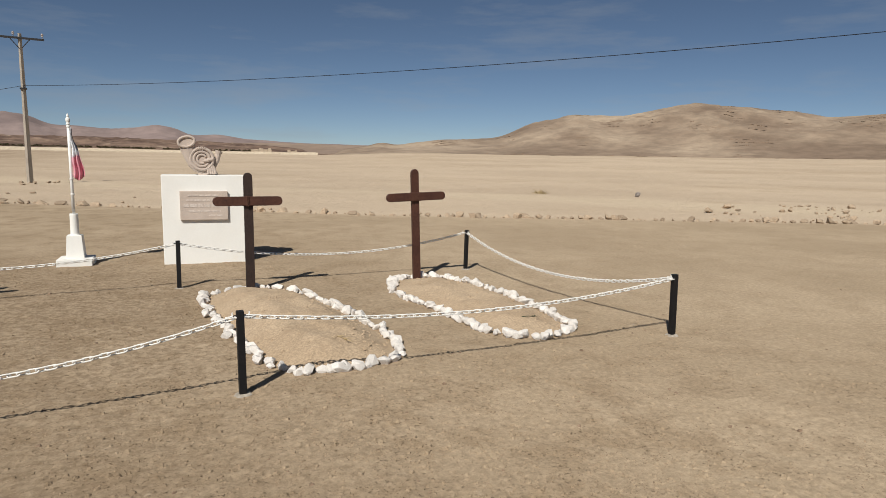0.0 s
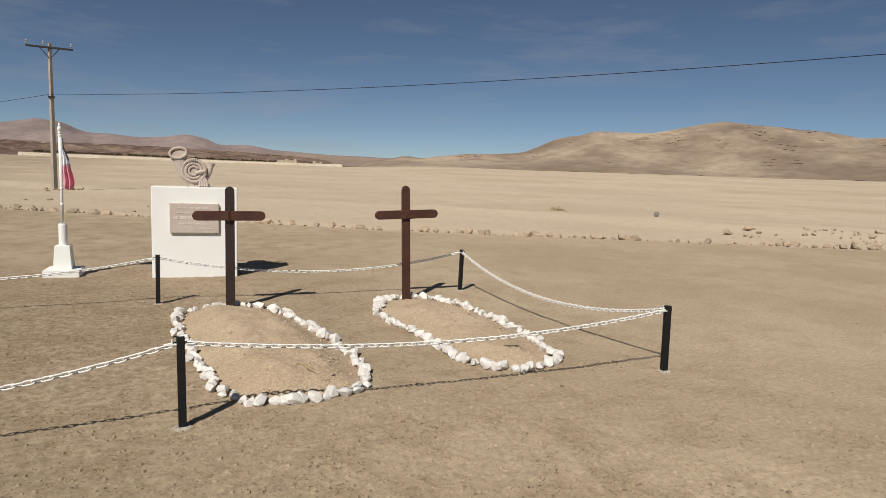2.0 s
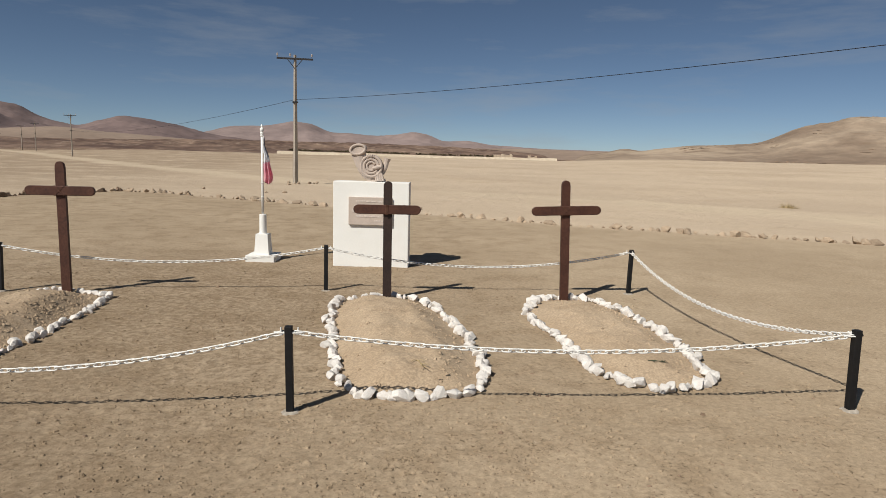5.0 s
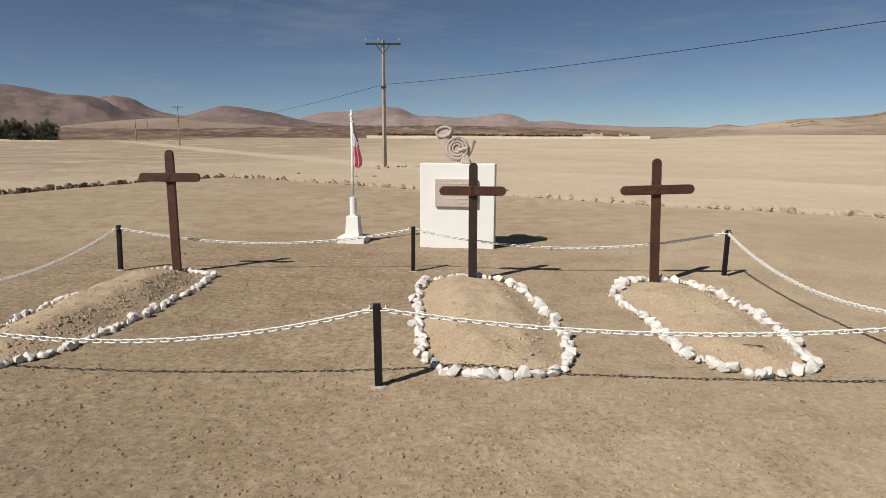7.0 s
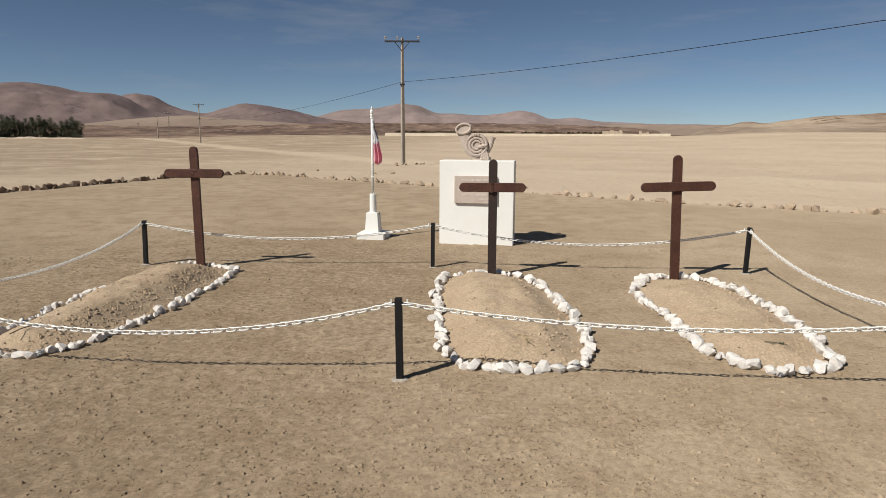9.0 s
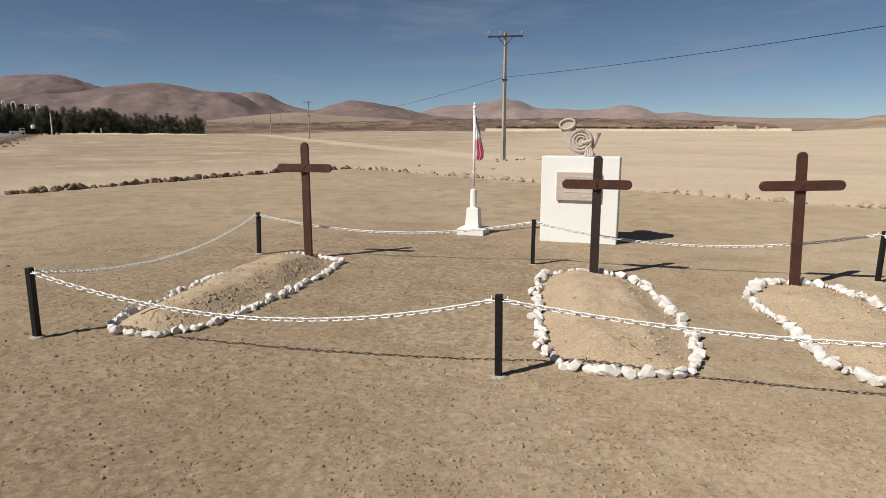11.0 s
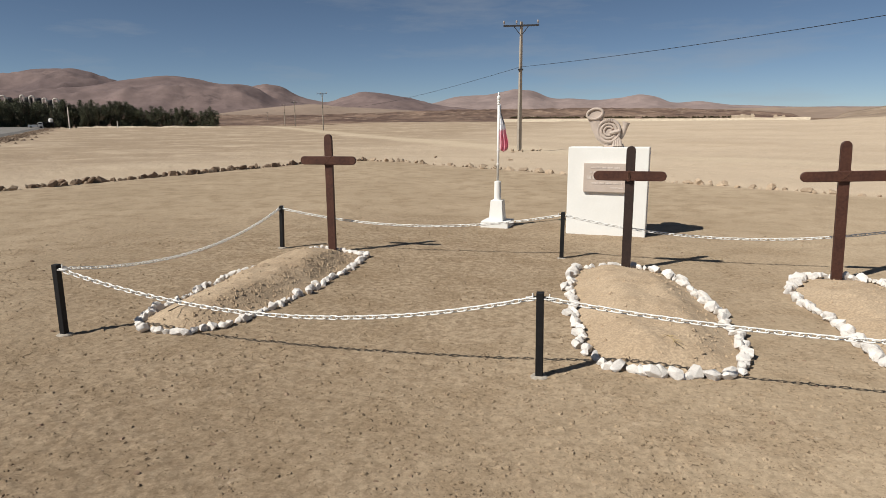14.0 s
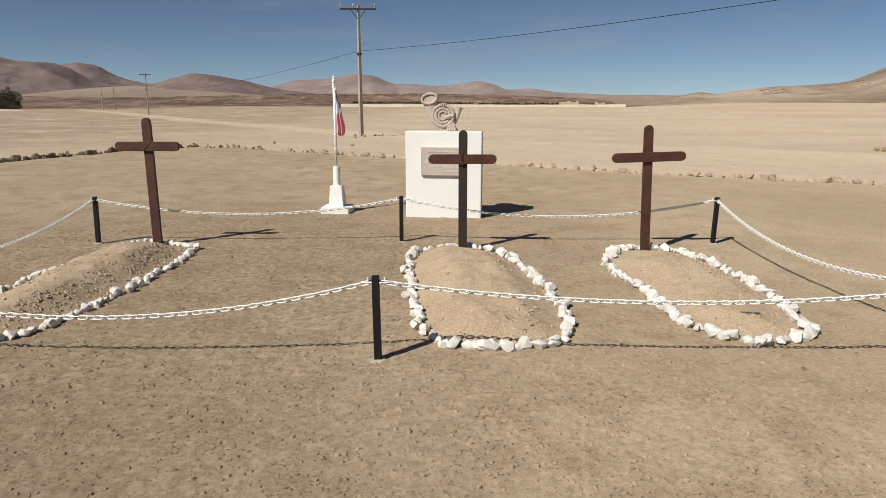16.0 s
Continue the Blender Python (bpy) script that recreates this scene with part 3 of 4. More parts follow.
def grave(label, ctrl, height, stones, seed, crumbly, bare=lambda p: 0.0):
    """A soil mound with a ring of whitewashed stones. bare: chance that a stone is missing or sunk at a place."""
    rng = random.Random(seed)
    if not STONE_KINDS:
        STONE_KINDS.extend(hull_mesh("border_stone", rng, 26, 1.0, WHITE_STONE, 0.85, 0.028) for _ in range(18))
    whole = thing("grave", label, "grave", group="graves in the chained plot")
    rim = np.array([tuple(p) for p in loop_points(ctrl, 240)])
    (x0, y0), (x1, y1) = rim.min(axis=0), rim.max(axis=0)
    nxt = np.roll(rim, -1, axis=0)

    def depth(x, y):
        """Metres in from the ring of stones; negative outside."""
        d = float(np.sqrt(((rim - (x, y)) ** 2).sum(axis=1).min()))
        cut = (rim[:, 1] > y) != (nxt[:, 1] > y)
        over = rim[cut, 0] + (y - rim[cut, 1]) / (nxt[cut, 1] - rim[cut, 1]) * (nxt[cut, 0] - rim[cut, 0])
        return d if (over > x).sum() % 2 else -d

    def ztop(x, y, d):
        prof = float(smooth01(-0.03, 0.40, d))
        head = (0.72 + 0.28 * float(smooth01(y0 + 0.3, y0 + 1.7, y))) * (0.45 + 0.55 * float(smooth01(0.1, 1.0, y1 - y)))
        h = height * prof * head + prof * (0.030 * fbm(x * 2.1 + seed, y * 2.1) + 0.012 * fbm(x * 8, y * 8, 3))
        return -0.015 + h + float(smooth01(0.0, 0.06, d)) * (0.015 + 0.008 * fbm(x * 24, y * 24, 2))

    MOUND_TOP[seed] = lambda x, y: ztop(x, y, depth(x, y))
    bm, cell, grid = bmesh.new(), 0.028, {}
    for i in range(int((x1 - x0) / cell) + 5):
        for j in range(int((y1 - y0) / cell) + 5):
            x, y = x0 + (i - 2) * cell, y0 + (j - 2) * cell
            d = depth(x, y)
            if d > -0.045:
                grid[i, j] = bm.verts.new((x, y, ztop(x, y, d)))
    for i, j in list(grid):
        q = [(i, j), (i + 1, j), (i + 1, j + 1), (i, j + 1)]
        if all(k in grid for k in q):
            bm.faces.new([grid[k] for k in q])
    part("mound", bm, MOUND, whole, "heaped loose sandy soil", smooth=True)
    # clods fallen on the flanks
    verts, faces = [], []
    for _ in range(10000):
        q = Vector((rng.uniform(x0, x1), rng.uniform(y0, y1)))
        d = depth(q.x, q.y)
        shady = q.x > 0.5 * (x0 + x1) + 0.1
        if d < 0.03 or rng.random() > (crumbly if shady and d < 0.34 else 0.12 * crumbly + 0.02):
            continue
        z = ztop(q.x, q.y, d)
        r = 0.0035 + 0.016 * rng.random() ** 4
        k0, w = len(verts), rng.uniform(0, 6.28)
        for k in range(5):
            verts.append((q.x + r * rng.uniform(0.7, 1.3) * math.cos(w + k * 1.257), q.y + r * rng.uniform(0.7, 1.3) * math.sin(w + k * 1.257), z + r * rng.uniform(-0.5, 0.3)))
        verts.append((q.x, q.y, z + r * rng.uniform(0.6, 1.1)))
        faces += [(k0 + k, k0 + (k + 1) % 5, k0 + 5) for k in range(5)]
    me = bpy.data.meshes.new("loose_soil")
    me.from_pydata(verts, [], faces)
    me.materials.append(MOUND)
    lumps = tagged(new("loose_soil", me), kind="stuff")
    lumps.parent = whole
    ring = loop_points(ctrl, stones)
    for k, p in enumerate(ring):
        along = ring[(k + 1) % len(ring)] - ring[k - 1]
        miss = bare(p)
        if rng.random() < miss * 0.25:
            continue
        s = rng.uniform(0.036, 0.062) * (0.86 if seed == 11 else 1.0) * (1 - 0.35 * miss)
        if rng.random() < 0.18:
            s *= 1.2
        q = p + Vector((rng.gauss(0, 0.016), rng.gauss(0, 0.016)))
        shared("border_stone", rng.choice(STONE_KINDS), whole,
               pose(q.x, q.y, s * (0.52 - 0.75 * miss), rng.uniform(-30, 30), rng.uniform(-30, 30), math.degrees(math.atan2(along.y, along.x)) + rng.gauss(0, 40)) @ Matrix.Diagonal((s * rng.uniform(1.0, 1.4), s * rng.uniform(0.8, 1.1), s * rng.uniform(0.75, 1.1), 1)))
    return whole


grave("long soil mound ringed by whitewashed stones, partly sunk", [
    (-1.93, 6.85), (-1.84, 6.1), (-1.84, 5.3), (-1.88, 4.6), (-2.02, 4.15), (-2.3, 3.98), (-2.64, 4.1), (-2.77, 4.5),
    (-2.83, 5.3), (-2.86, 6.1), (-2.85, 6.75), (-2.65, 7.16), (-2.2, 7.05)], 0.18, 112, 11, 0.9,
    bare=lambda p: 0.5 if (p.x < -2.6 and 5.9 < p.y < 7.0) or (p.x < -2.6 and 4.6 < p.y < 5.0) else 0.0)
grave("rounded soil mound ringed by whitewashed stones", [
    (1.05, 7.1), (1.26, 6.94), (1.47, 6.5), (1.62, 5.75), (1.71, 5.1), (1.71, 4.55), (1.58, 4.22), (1.25, 4.11), (0.9, 4.13),
    (0.73, 4.35), (0.60, 4.94), (0.53, 5.5), (0.45, 6.2), (0.46, 6.84), (0.75, 7.02)], 0.165, 108, 12, 0.25)
grave("low soil mound ringed by bright whitewashed stones", [
    (3.12, 7.08), (3.32, 6.8), (3.43, 6.2), (3.46, 5.5), (3.42, 4.95), (3.34, 4.5), (3.1, 4.32), (2.85, 4.27), (2.62, 4.5),
    (2.50, 5.0), (2.47, 5.6), (2.38, 6.1), (2.42, 6.6), (2.62, 7.0), (2.85, 7.1)], 0.11, 112, 13, 0.2)


# ---- crosses ----
def stave(bm, length, width, thick, both, m):
    """A plank along z from 0 to length, its top (or both ends) rounded."""
    r = width / 2
    arc = [(r * math.cos(a), length - r + r * math.sin(a)) for a in np.linspace(0, math.pi, 11)]
    low = [(r * math.cos(a), r + r * math.sin(a)) for a in np.linspace(math.pi, 2 * math.pi, 11)] if both else [(-r, 0), (r, 0)]
    prism(bm, arc + low, thick, m)
    bmesh.ops.bevel(bm, geom=[e for e in bm.edges if abs((e.verts[0].co - e.verts[1].co).length) < length * 0.9 and len(e.link_faces) == 2 and e.calc_face_angle(0) > 1.0],
                    offset=0.005, segments=1, affect="EDGES")
    return bm


def cross(x, y, top, arm_z, arm_left, arm_right, lean, turn, wood=WOOD, width=0.092, band=False):
    whole = thing("wooden_cross", "dark brown stained wooden cross with rounded ends", "cross", pose(x, y, 0, 0, lean, turn), "wooden crosses on the graves")
    part("upright", stave(bmesh.new(), top + 0.06, width, 0.04, False, pose(0, 0, -0.06)), wood, whole)
    arm = part("crossarm", stave(bmesh.new(), arm_left + arm_right, 0.098, 0.036, True, pose(-arm_left, -0.028, arm_z, 0, 90, 0)), WOOD, whole)
    bm = bmesh.new()
    h = 0.052
    if band:
        # wire wound three times round the crossing
        for k in (-1, 0, 1):
            x0, hh = 0.010 * k - 0.012, 0.053
            tube(bm, [(x0, -0.032, arm_z - hh), (x0 + 0.004, -0.033, arm_z + hh), (x0 + 0.004, 0.044, arm_z + hh), (x0, 0.044, arm_z - hh), (x0, -0.032, arm_z - hh)], 0.003, 5)
    for sx in () if band else (1, -1):
        tube(bm, [(-sx * h, -0.031, arm_z - h), (0, -0.034, arm_z), (sx * h, -0.031, arm_z + h), (sx * h, 0.044, arm_z + h), (-sx * h, 0.044, arm_z - h), (-sx * h, -0.031, arm_z - h)], 0.0022, 5)
    part("wire_binding", bm, RUST, whole, "thin rusty tie wire")
    return whole


cross(-2.432, 7.04, 1.395, 1.095, 0.345, 0.352, -0.1, 0.5)
cross(0.948, 7.0, 1.277, 0.978, 0.362, 0.352, -0.2, -1.0, DARK_WOOD, band=True)
cross(2.905, 7.02, 1.333, 1.007, 0.378, 0.382, -2.0, 1.5)


# ---- chain fence ----
POSTS = {"FL": (-3.0, 3.77), "FM": (0.465, 3.905), "FR": (3.99, 3.96), "BL": (-3.17, 7.16), "BM": (0.245, 7.4), "BR": (3.785, 7.47)}


def fence_post():
    whole = thing("fence_post", "short black painted square steel post", "post", pose(*POSTS["FL"], 0), "posts of the chain fence")
    part("shaft", box(bmesh.new(), (0.044, 0.044, 0.60), (0, 0, 0.23), bevel=0.004), BLACK, whole)
    bm = bmesh.new()
    lathe(bm, [(0.062, -0.03), (0.056, 0.002), (0.044, 0.010), (0.030, 0.012)], sides=9)
    part("footing", bm, CONCRETE, whole, "small collar of set concrete")
    for s in (-1, 1):
        bm = bmesh.new()
        tube(bm, [(s * 0.018, 0, 0.50), (s * 0.034, 0, 0.503), (s * 0.043, 0, 0.496), (s * 0.040, 0, 0.486)], 0.0035, 6)
        part("hook", bm, BLACK, whole)
    return whole


first_post = fence_post()
for key, lean in (("FM", -0.6), ("FR", -1.2), ("BL", 2.0), ("BM", 0.3), ("BR", 1.0)):
    copy_thing(first_post, pose(*POSTS[key], 0, 0, lean, 2))


def link_mesh():
    bm = bmesh.new()
    long, r, rings = 0.021, 0.0046, []
    path = [(long * (1 if k < 8 else -1) * 0.72 + 0.0135 * math.cos(w), 0.0135 * math.sin(w)) for k, w in enumerate(np.linspace(-math.pi / 2, math.pi * 1.5, 16, endpoint=False))]
    n = len(path)
    for i, (x, y) in enumerate(path):
        dx, dy = path[(i + 1) % n][0] - path[i - 1][0], path[(i + 1) % n][1] - path[i - 1][1]
        d = math.hypot(dx, dy)
        nx, ny = dy / d, -dx / d
        rings.append([bm.verts.new((x + r * math.cos(w) * nx, y + r * math.cos(w) * ny, r * math.sin(w))) for w in (k * math.pi / 3 for k in range(6))])
    for i in range(n):
        a, b = rings[i], rings[(i + 1) % n]
        for k in range(6):
            bm.faces.new((a[k], a[(k + 1) % 6], b[(k + 1) % 6], b[k]))
    bmesh.ops.recalc_face_normals(bm, faces=bm.faces)
    me = bpy.data.meshes.new("link")
    bm.to_mesh(me)
    bm.free()
    me.polygons.foreach_set("use_smooth", [True] * len(me.polygons))
    me.materials.append(CHAIN)
    return me


LINK = link_mesh()


def chain(a, b, sag, seed):
    """Links hung in a shallow curve between two posts."""
    rng = random.Random(seed)
    pa, pb = Vector((*POSTS[a], 0.492)), Vector((*POSTS[b], 0.492))
    way = (pb - pa).normalized()
    pa, pb = pa + way * 0.036, pb - way * 0.036
    whole = thing("chain", "white plastic link chain hung slack between black posts", "chain", Matrix.Translation(pa), "chains of the fence")
    for end, d in ((pa, way), (pb, -way)):
        side = Vector((-d.y, d.x, 0)) * 0.014
        bm = bmesh.new()
        o = end - pa
        tube(bm, [o - d * 0.022 + side, o - d * 0.006 + side * 1.2, o + d * 0.03 + side, o + d * 0.052 + Vector((0, 0, 0.002)), o + d * 0.03 - side, o - d * 0.006 - side * 1.2, o - d * 0.022 - side], 0.0045, 6, up=Vector((0, 0, 1)))
        tube(bm, [o + d * 0.012 + Vector((0, 0, -0.012)), o + d * 0.014 + Vector((0, 0, 0.03))], 0.0045, 6)
        part("shackle", bm, CHAIN, whole)
    n = 400
    pts = [pa.lerp(pb, t) - Vector((0, 0, 4 * sag * t * (1 - t))) for t in np.linspace(0, 1, n)]
    run = np.cumsum([0] + [(pts[i + 1] - pts[i]).length for i in range(n - 1)])
    count = round(run[-1] / 0.043)
    for k in range(count):
        d = (k + 0.5) * run[-1] / count
        i = min(n - 2, int(np.searchsorted(run, d)) - 1)
        tangent = (pts[i + 1] - pts[i]).normalized()
        q = tangent.to_track_quat("X", "Z").to_matrix().to_4x4()
        shared("link", LINK, whole, Matrix.Translation(pts[i] - pa) @ q @ pose(0, 0, 0, (35 if k % 2 else -55) + rng.uniform(-9, 9), 0, 0))


for seed, (a, b, sag) in enumerate((("FL", "FM", 0.225), ("FM", "FR", 0.112), ("BL", "BM", 0.165), ("BM", "BR", 0.19), ("FL", "BL", 0.19), ("FR", "BR", 0.235))):
    chain(a, b, sag, seed)


# ---- monument ----
MON = pose(0.655, 9.075, 0, 0, 0, -4.9)      # middle of the foot of its front


def monument():
    whole = thing("monument", "white plastered upright memorial block with a stone plaque", "monument", MON)
    bm = bmesh.new()
    box(bm, (1.055, 0.30, 1.25), (0, 0.15, 0.565), bevel=0.012)
    part("block", bm, PLASTER, whole)
    bm = bmesh.new()
    box(bm, (0.60, 0.05, 0.385), (0, -0.015, 0), bevel=0.006)
    slab = part("plaque", bm, PINK_STONE, whole, "pinkish carved stone plaque")
    slab.matrix_basis = pose(-0.005, 0, 0.785)
    rng = random.Random(3)
    for z, h, x0, x1 in ((0.135, 0.022, -0.20, 0.20), (0.072, 0.022, -0.22, 0.22), (0.002, 0.042, -0.255, 0.25), (-0.072, 0.024, -0.19, 0.21), (-0.132, 0.018, 0.06, 0.25)):
        x = x0
        while x < x1 - 0.02:
            w = min(rng.uniform(0.03, 0.10), x1 - x)
            part("letter_bar", box(bmesh.new(), (w, 0.006, h), (x + w / 2, -0.041, z), bevel=0.001), LETTER, slab)
            x += w + 0.014
    return whole


monument()


def horn():
    """A carved post horn on a small foot; local x right, z up, y away."""
    bm = bmesh.new()
    # bell mouth: rim ring and recessed face
    tilt = radians(12)
    def oval(cx, cz, a, b, k):
        return [(cx + a * math.cos(w) * math.cos(tilt) - b * math.sin(w) * math.sin(tilt), cz + a * math.cos(w) * math.sin(tilt) + b * math.sin(w)) for w in (2 * math.pi * i / k for i in range(k))]
    prism(bm, oval(-0.185, 0.425, 0.118, 0.078, 28), 0.09, pose(0, -0.035, 0))
    ring = oval(-0.185, 0.425, 0.103, 0.064, 28)
    tube(bm, [(x, -0.04, z) for x, z in ring + ring[:1]], 0.017, 8)
    # cone of the bell down to the coil
    tube(bm, [(-0.18, 0.01, 0.38), (-0.165, 0.01, 0.31), (-0.145, 0.01, 0.23), (-0.115, 0.01, 0.14), (-0.06, 0.01, 0.07), (0.01, 0.01, 0.04)], [0.105, 0.09, 0.076, 0.064, 0.054, 0.048], 12, 0.55)
    # coil: slab and raised rings
    prism(bm, [(0.16 * math.cos(w), 0.2 + 0.165 * math.sin(w)) for w in (2 * math.pi * i / 32 for i in range(32))], 0.07, pose(0, -0.01, 0))
    for r, t in ((0.142, 0.022), (0.098, 0.020), (0.058, 0.016)):
        a0 = 0.0 if r > 0.06 else 0.5
        tube(bm, [(r * math.cos(w), -0.014, 0.2 + r * math.sin(w)) for w in np.linspace(a0, a0 + (2 * math.pi if r > 0.06 else 5.3), 33)], t, 8)
    for k in range(6):
        w = radians(75 + k * 9)
        box(bm, (0.005, 0.012, 0.05), (0, 0, 0), pose(0.145 * math.cos(w), -0.036, 0.2 + 0.145 * math.sin(w), 0, 90 - math.degrees(w), 0))
    # wrap across the coil and mouthpiece rising behind
    tube(bm, [(0.02, -0.02, 0.17), (0.08, -0.028, 0.185), (0.145, -0.02, 0.20)], [0.02, 0.03, 0.024], 8)
    tube(bm, [(0.09, 0.03, 0.07), (0.155, 0.03, 0.12), (0.19, 0.03, 0.19), (0.207, 0.03, 0.26), (0.222, 0.03, 0.315)], [0.035, 0.036, 0.034, 0.036, 0.05], 10, 0.8)
    # tassels
    for i in range(4):
        tube(bm, [(0.085 + 0.012 * i, -0.012, 0.14), (0.078 + 0.026 * i, -0.018, 0.07), (0.075 + 0.031 * i, -0.02, 0.0)], [0.015, 0.018, 0.02], 8)
    prism(bm, [(-0.06, -0.01), (0.20, -0.01), (0.19, 0.03), (0.10, 0.05), (-0.03, 0.05)], 0.08, pose(0, -0.005, 0))
    ob = part("horn_sculpture", bm, PINK_STONE, None)
    ob.matrix_basis = MON @ pose(-0.015, 0.10, 1.2)
    tagged(ob, "carved pinkish stone coiled horn emblem atop the white monument", "sculpture")


horn()


# ---- flagpole ----
def flagpole():
    whole = thing("flagpole", "white painted flagpole on a stepped masonry foot", "flagpole", pose(-0.92, 9.52, 0, 0, 0, -3))
    part("footing", box(bmesh.new(), (0.41, 0.40, 0.13), (0, 0, 0.025), bevel=0.008), PLASTER, whole)
    part("pedestal", box(bmesh.new(), (0.215, 0.215, 0.31), (0, 0, 0.235), bevel=0.006, taper=0.80), PLASTER, whole)
    bm = bmesh.new()
    lathe(bm, [(0.060, 0.38), (0.060, 0.395), (0.052, 0.40), (0.050, 0.66), (0.046, 0.668)])
    part("collar", bm, PLASTER, whole, smooth=False)
    bm = bmesh.new()
    lathe(bm, [(0.019, 0.66), (0.018, 1.20), (0.017, 1.82)], sides=14)
    pole = part("pole", bm, WHITE_PAINT, whole, smooth=True)
    bm = bmesh.new()
    lathe(bm, [(0.022, 1.81), (0.024, 1.82), (0.018, 1.835), (0.027, 1.86), (0.026, 1.885), (0.012, 1.905), (0.016, 1.92), (0.004, 1.95)], sides=14)
    part("finial", bm, WHITE_PAINT, pole)
    for z in (1.785, 1.12, 0.92):
        bm = bmesh.new()
        lathe(bm, [(0.018, z - 0.012), (0.024, z - 0.006), (0.024, z + 0.006), (0.018, z + 0.012)], sides=12)
        part("ring", bm, WHITE_PAINT, pole)
    return whole


flagpole()


def flag():
    """Limp cloth gathered in folds beside the pole: white and dark blue above, red below."""
    whole = thing("flag", "faded red, white and dark blue flag hanging limp", "flag", pose(-0.92, 9.52, 0, 0, 0, -3))
    rows, cols = 40, 26

    def place(i, j):
        v, u = i / rows, j / cols
        w = 0.012 + 0.125 * float(smooth01(0.0, 0.95, v)) ** 0.9
        x = 0.021 + w * u
        drop = 0.635 + 0.075 * math.sin(math.pi * min(1, u * 1.15)) * (0.4 + 0.6 * u)
        z = 1.785 - drop * v - 0.03 * u * (1 - v)
        y = -0.012 + (0.012 + 0.035 * v) * math.sin(u * 15 + 2.2 * v) * (0.4 + 0.6 * u)
        return (x + 0.006 * math.sin(z * 22), y, z)

    def cloth(name, mat, chosen):
        bm = bmesh.new()
        vs = {}
        for i in range(rows):
            for j in range(cols):
                if chosen((i + 0.5) / rows, (j + 0.5) / cols):
                    q = []
                    for a, b in ((i, j), (i + 1, j), (i + 1, j + 1), (i, j + 1)):
                        if (a, b) not in vs:
                            vs[a, b] = bm.verts.new(place(a, b))
                        q.append(vs[a, b])
                    bm.faces.new(q)
        ob = part(name, bm, mat, whole, smooth=True)
        thick = ob.modifiers.new("thickness", "SOLIDIFY")
        thick.thickness = 0.0015
        return ob

    def is_red(v, u):
        return v > 0.58 - 0.06 * u + 0.02 * math.sin(9 * u)

    def is_blue(v, u):
        return not is_red(v, u) and u > 0.86 - 0.3 * (0.3 - v) and v < 0.46

    cloth("red_stripe", FLAG_RED, is_red)
    cloth("canton", FLAG_BLUE, is_blue)
    cloth("white_stripe", FLAG_WHITE, lambda v, u: not is_red(v, u) and not is_blue(v, u))


flag()


# ---- power line ----
def power_pole(m, height=8.7, tele=True):
    whole = thing("power_pole", "tapered concrete power pole with a steel crossarm", "power pole", m, "poles of the power line")
    bm = bmesh.new()
    box(bm, (0.27, 0.24, height + 0.5), (0, 0, height / 2 - 0.25), pose(0, 0, 0, 0, 0, 38), taper=0.55, bevel=0.01)
    part("shaft", bm, CONCRETE, whole)
    part("crossarm", box(bmesh.new(), (2.45, 0.10, 0.12), (0, -0.13, height - 0.28), bevel=0.008), DARK_METAL, whole)
    for s in (-1, 1):
        bm = bmesh.new()
        tube(bm, [(s * 0.5, -0.15, height - 0.33), (s * 0.08, -0.14, height - 0.85)], 0.025, 6)
        part("brace", bm, DARK_METAL, whole)
    for x in (-1.18, -0.32, 1.14):
        bm = bmesh.new()
        lathe(bm, [(0.02, height - 0.24), (0.02, height - 0.12), (0.07, height - 0.10), (0.05, height - 0.05), (0.075, height - 0.02), (0.05, height + 0.05), (0.03, height + 0.08)], (x, -0.13, 0), 10)
        part("insulator", bm, PORCELAIN, whole)
    part("cable_clamp", box(bmesh.new(), (0.36, 0.36, 0.10), (0, 0, 5.5), bevel=0.01), DARK_METAL, whole)
    return whole


POLES = [(-6.65, 46.0, -0.30, 6.0), (*at(-26.3, 150), land(*at(-26.3, 150)) - 0.2, 0.0), (*at(-28.8, 232), land(*at(-28.8, 232)) - 0.2, 0.0),
         (*at(-29.7, 262), land(*at(-29.7, 262)) - 0.2, 20.0), (*at(-31.2, 480), land(*at(-31.2, 480)) - 0.2, 0.0), (35.0, -4.5, 0.0, 50.0)]
first_pole = power_pole(pose(*POLES[0][:3], 0, 0, POLES[0][3]))
for x, y, z, rz in POLES[1:]:
    copy_thing(first_pole, pose(x, y, z, 0, 0, rz))


def wire(a, b, sag, label):
    a, b = Vector(a), Vector(b)
    bm = bmesh.new()
    tube(bm, [a.lerp(b, t) - Vector((0, 0, 4 * sag * t * (1 - t))) for t in np.linspace(0, 1, 40)], 0.013, 6, up=Vector((0, 0, 1)))
    ob = part("overhead_cable", bm, CABLE)
    tagged(ob, label, "cable", "cables of the power line")


wire((-6.65, 46.0, 5.38), (35.0, -4.5, 6.9), 0.9, "single black overhead cable slung between poles")
wire((-6.65, 46.0, 5.38), (POLES[1][0], POLES[1][1], POLES[1][2] + 5.5), 1.1, "single black overhead cable running off to far poles")


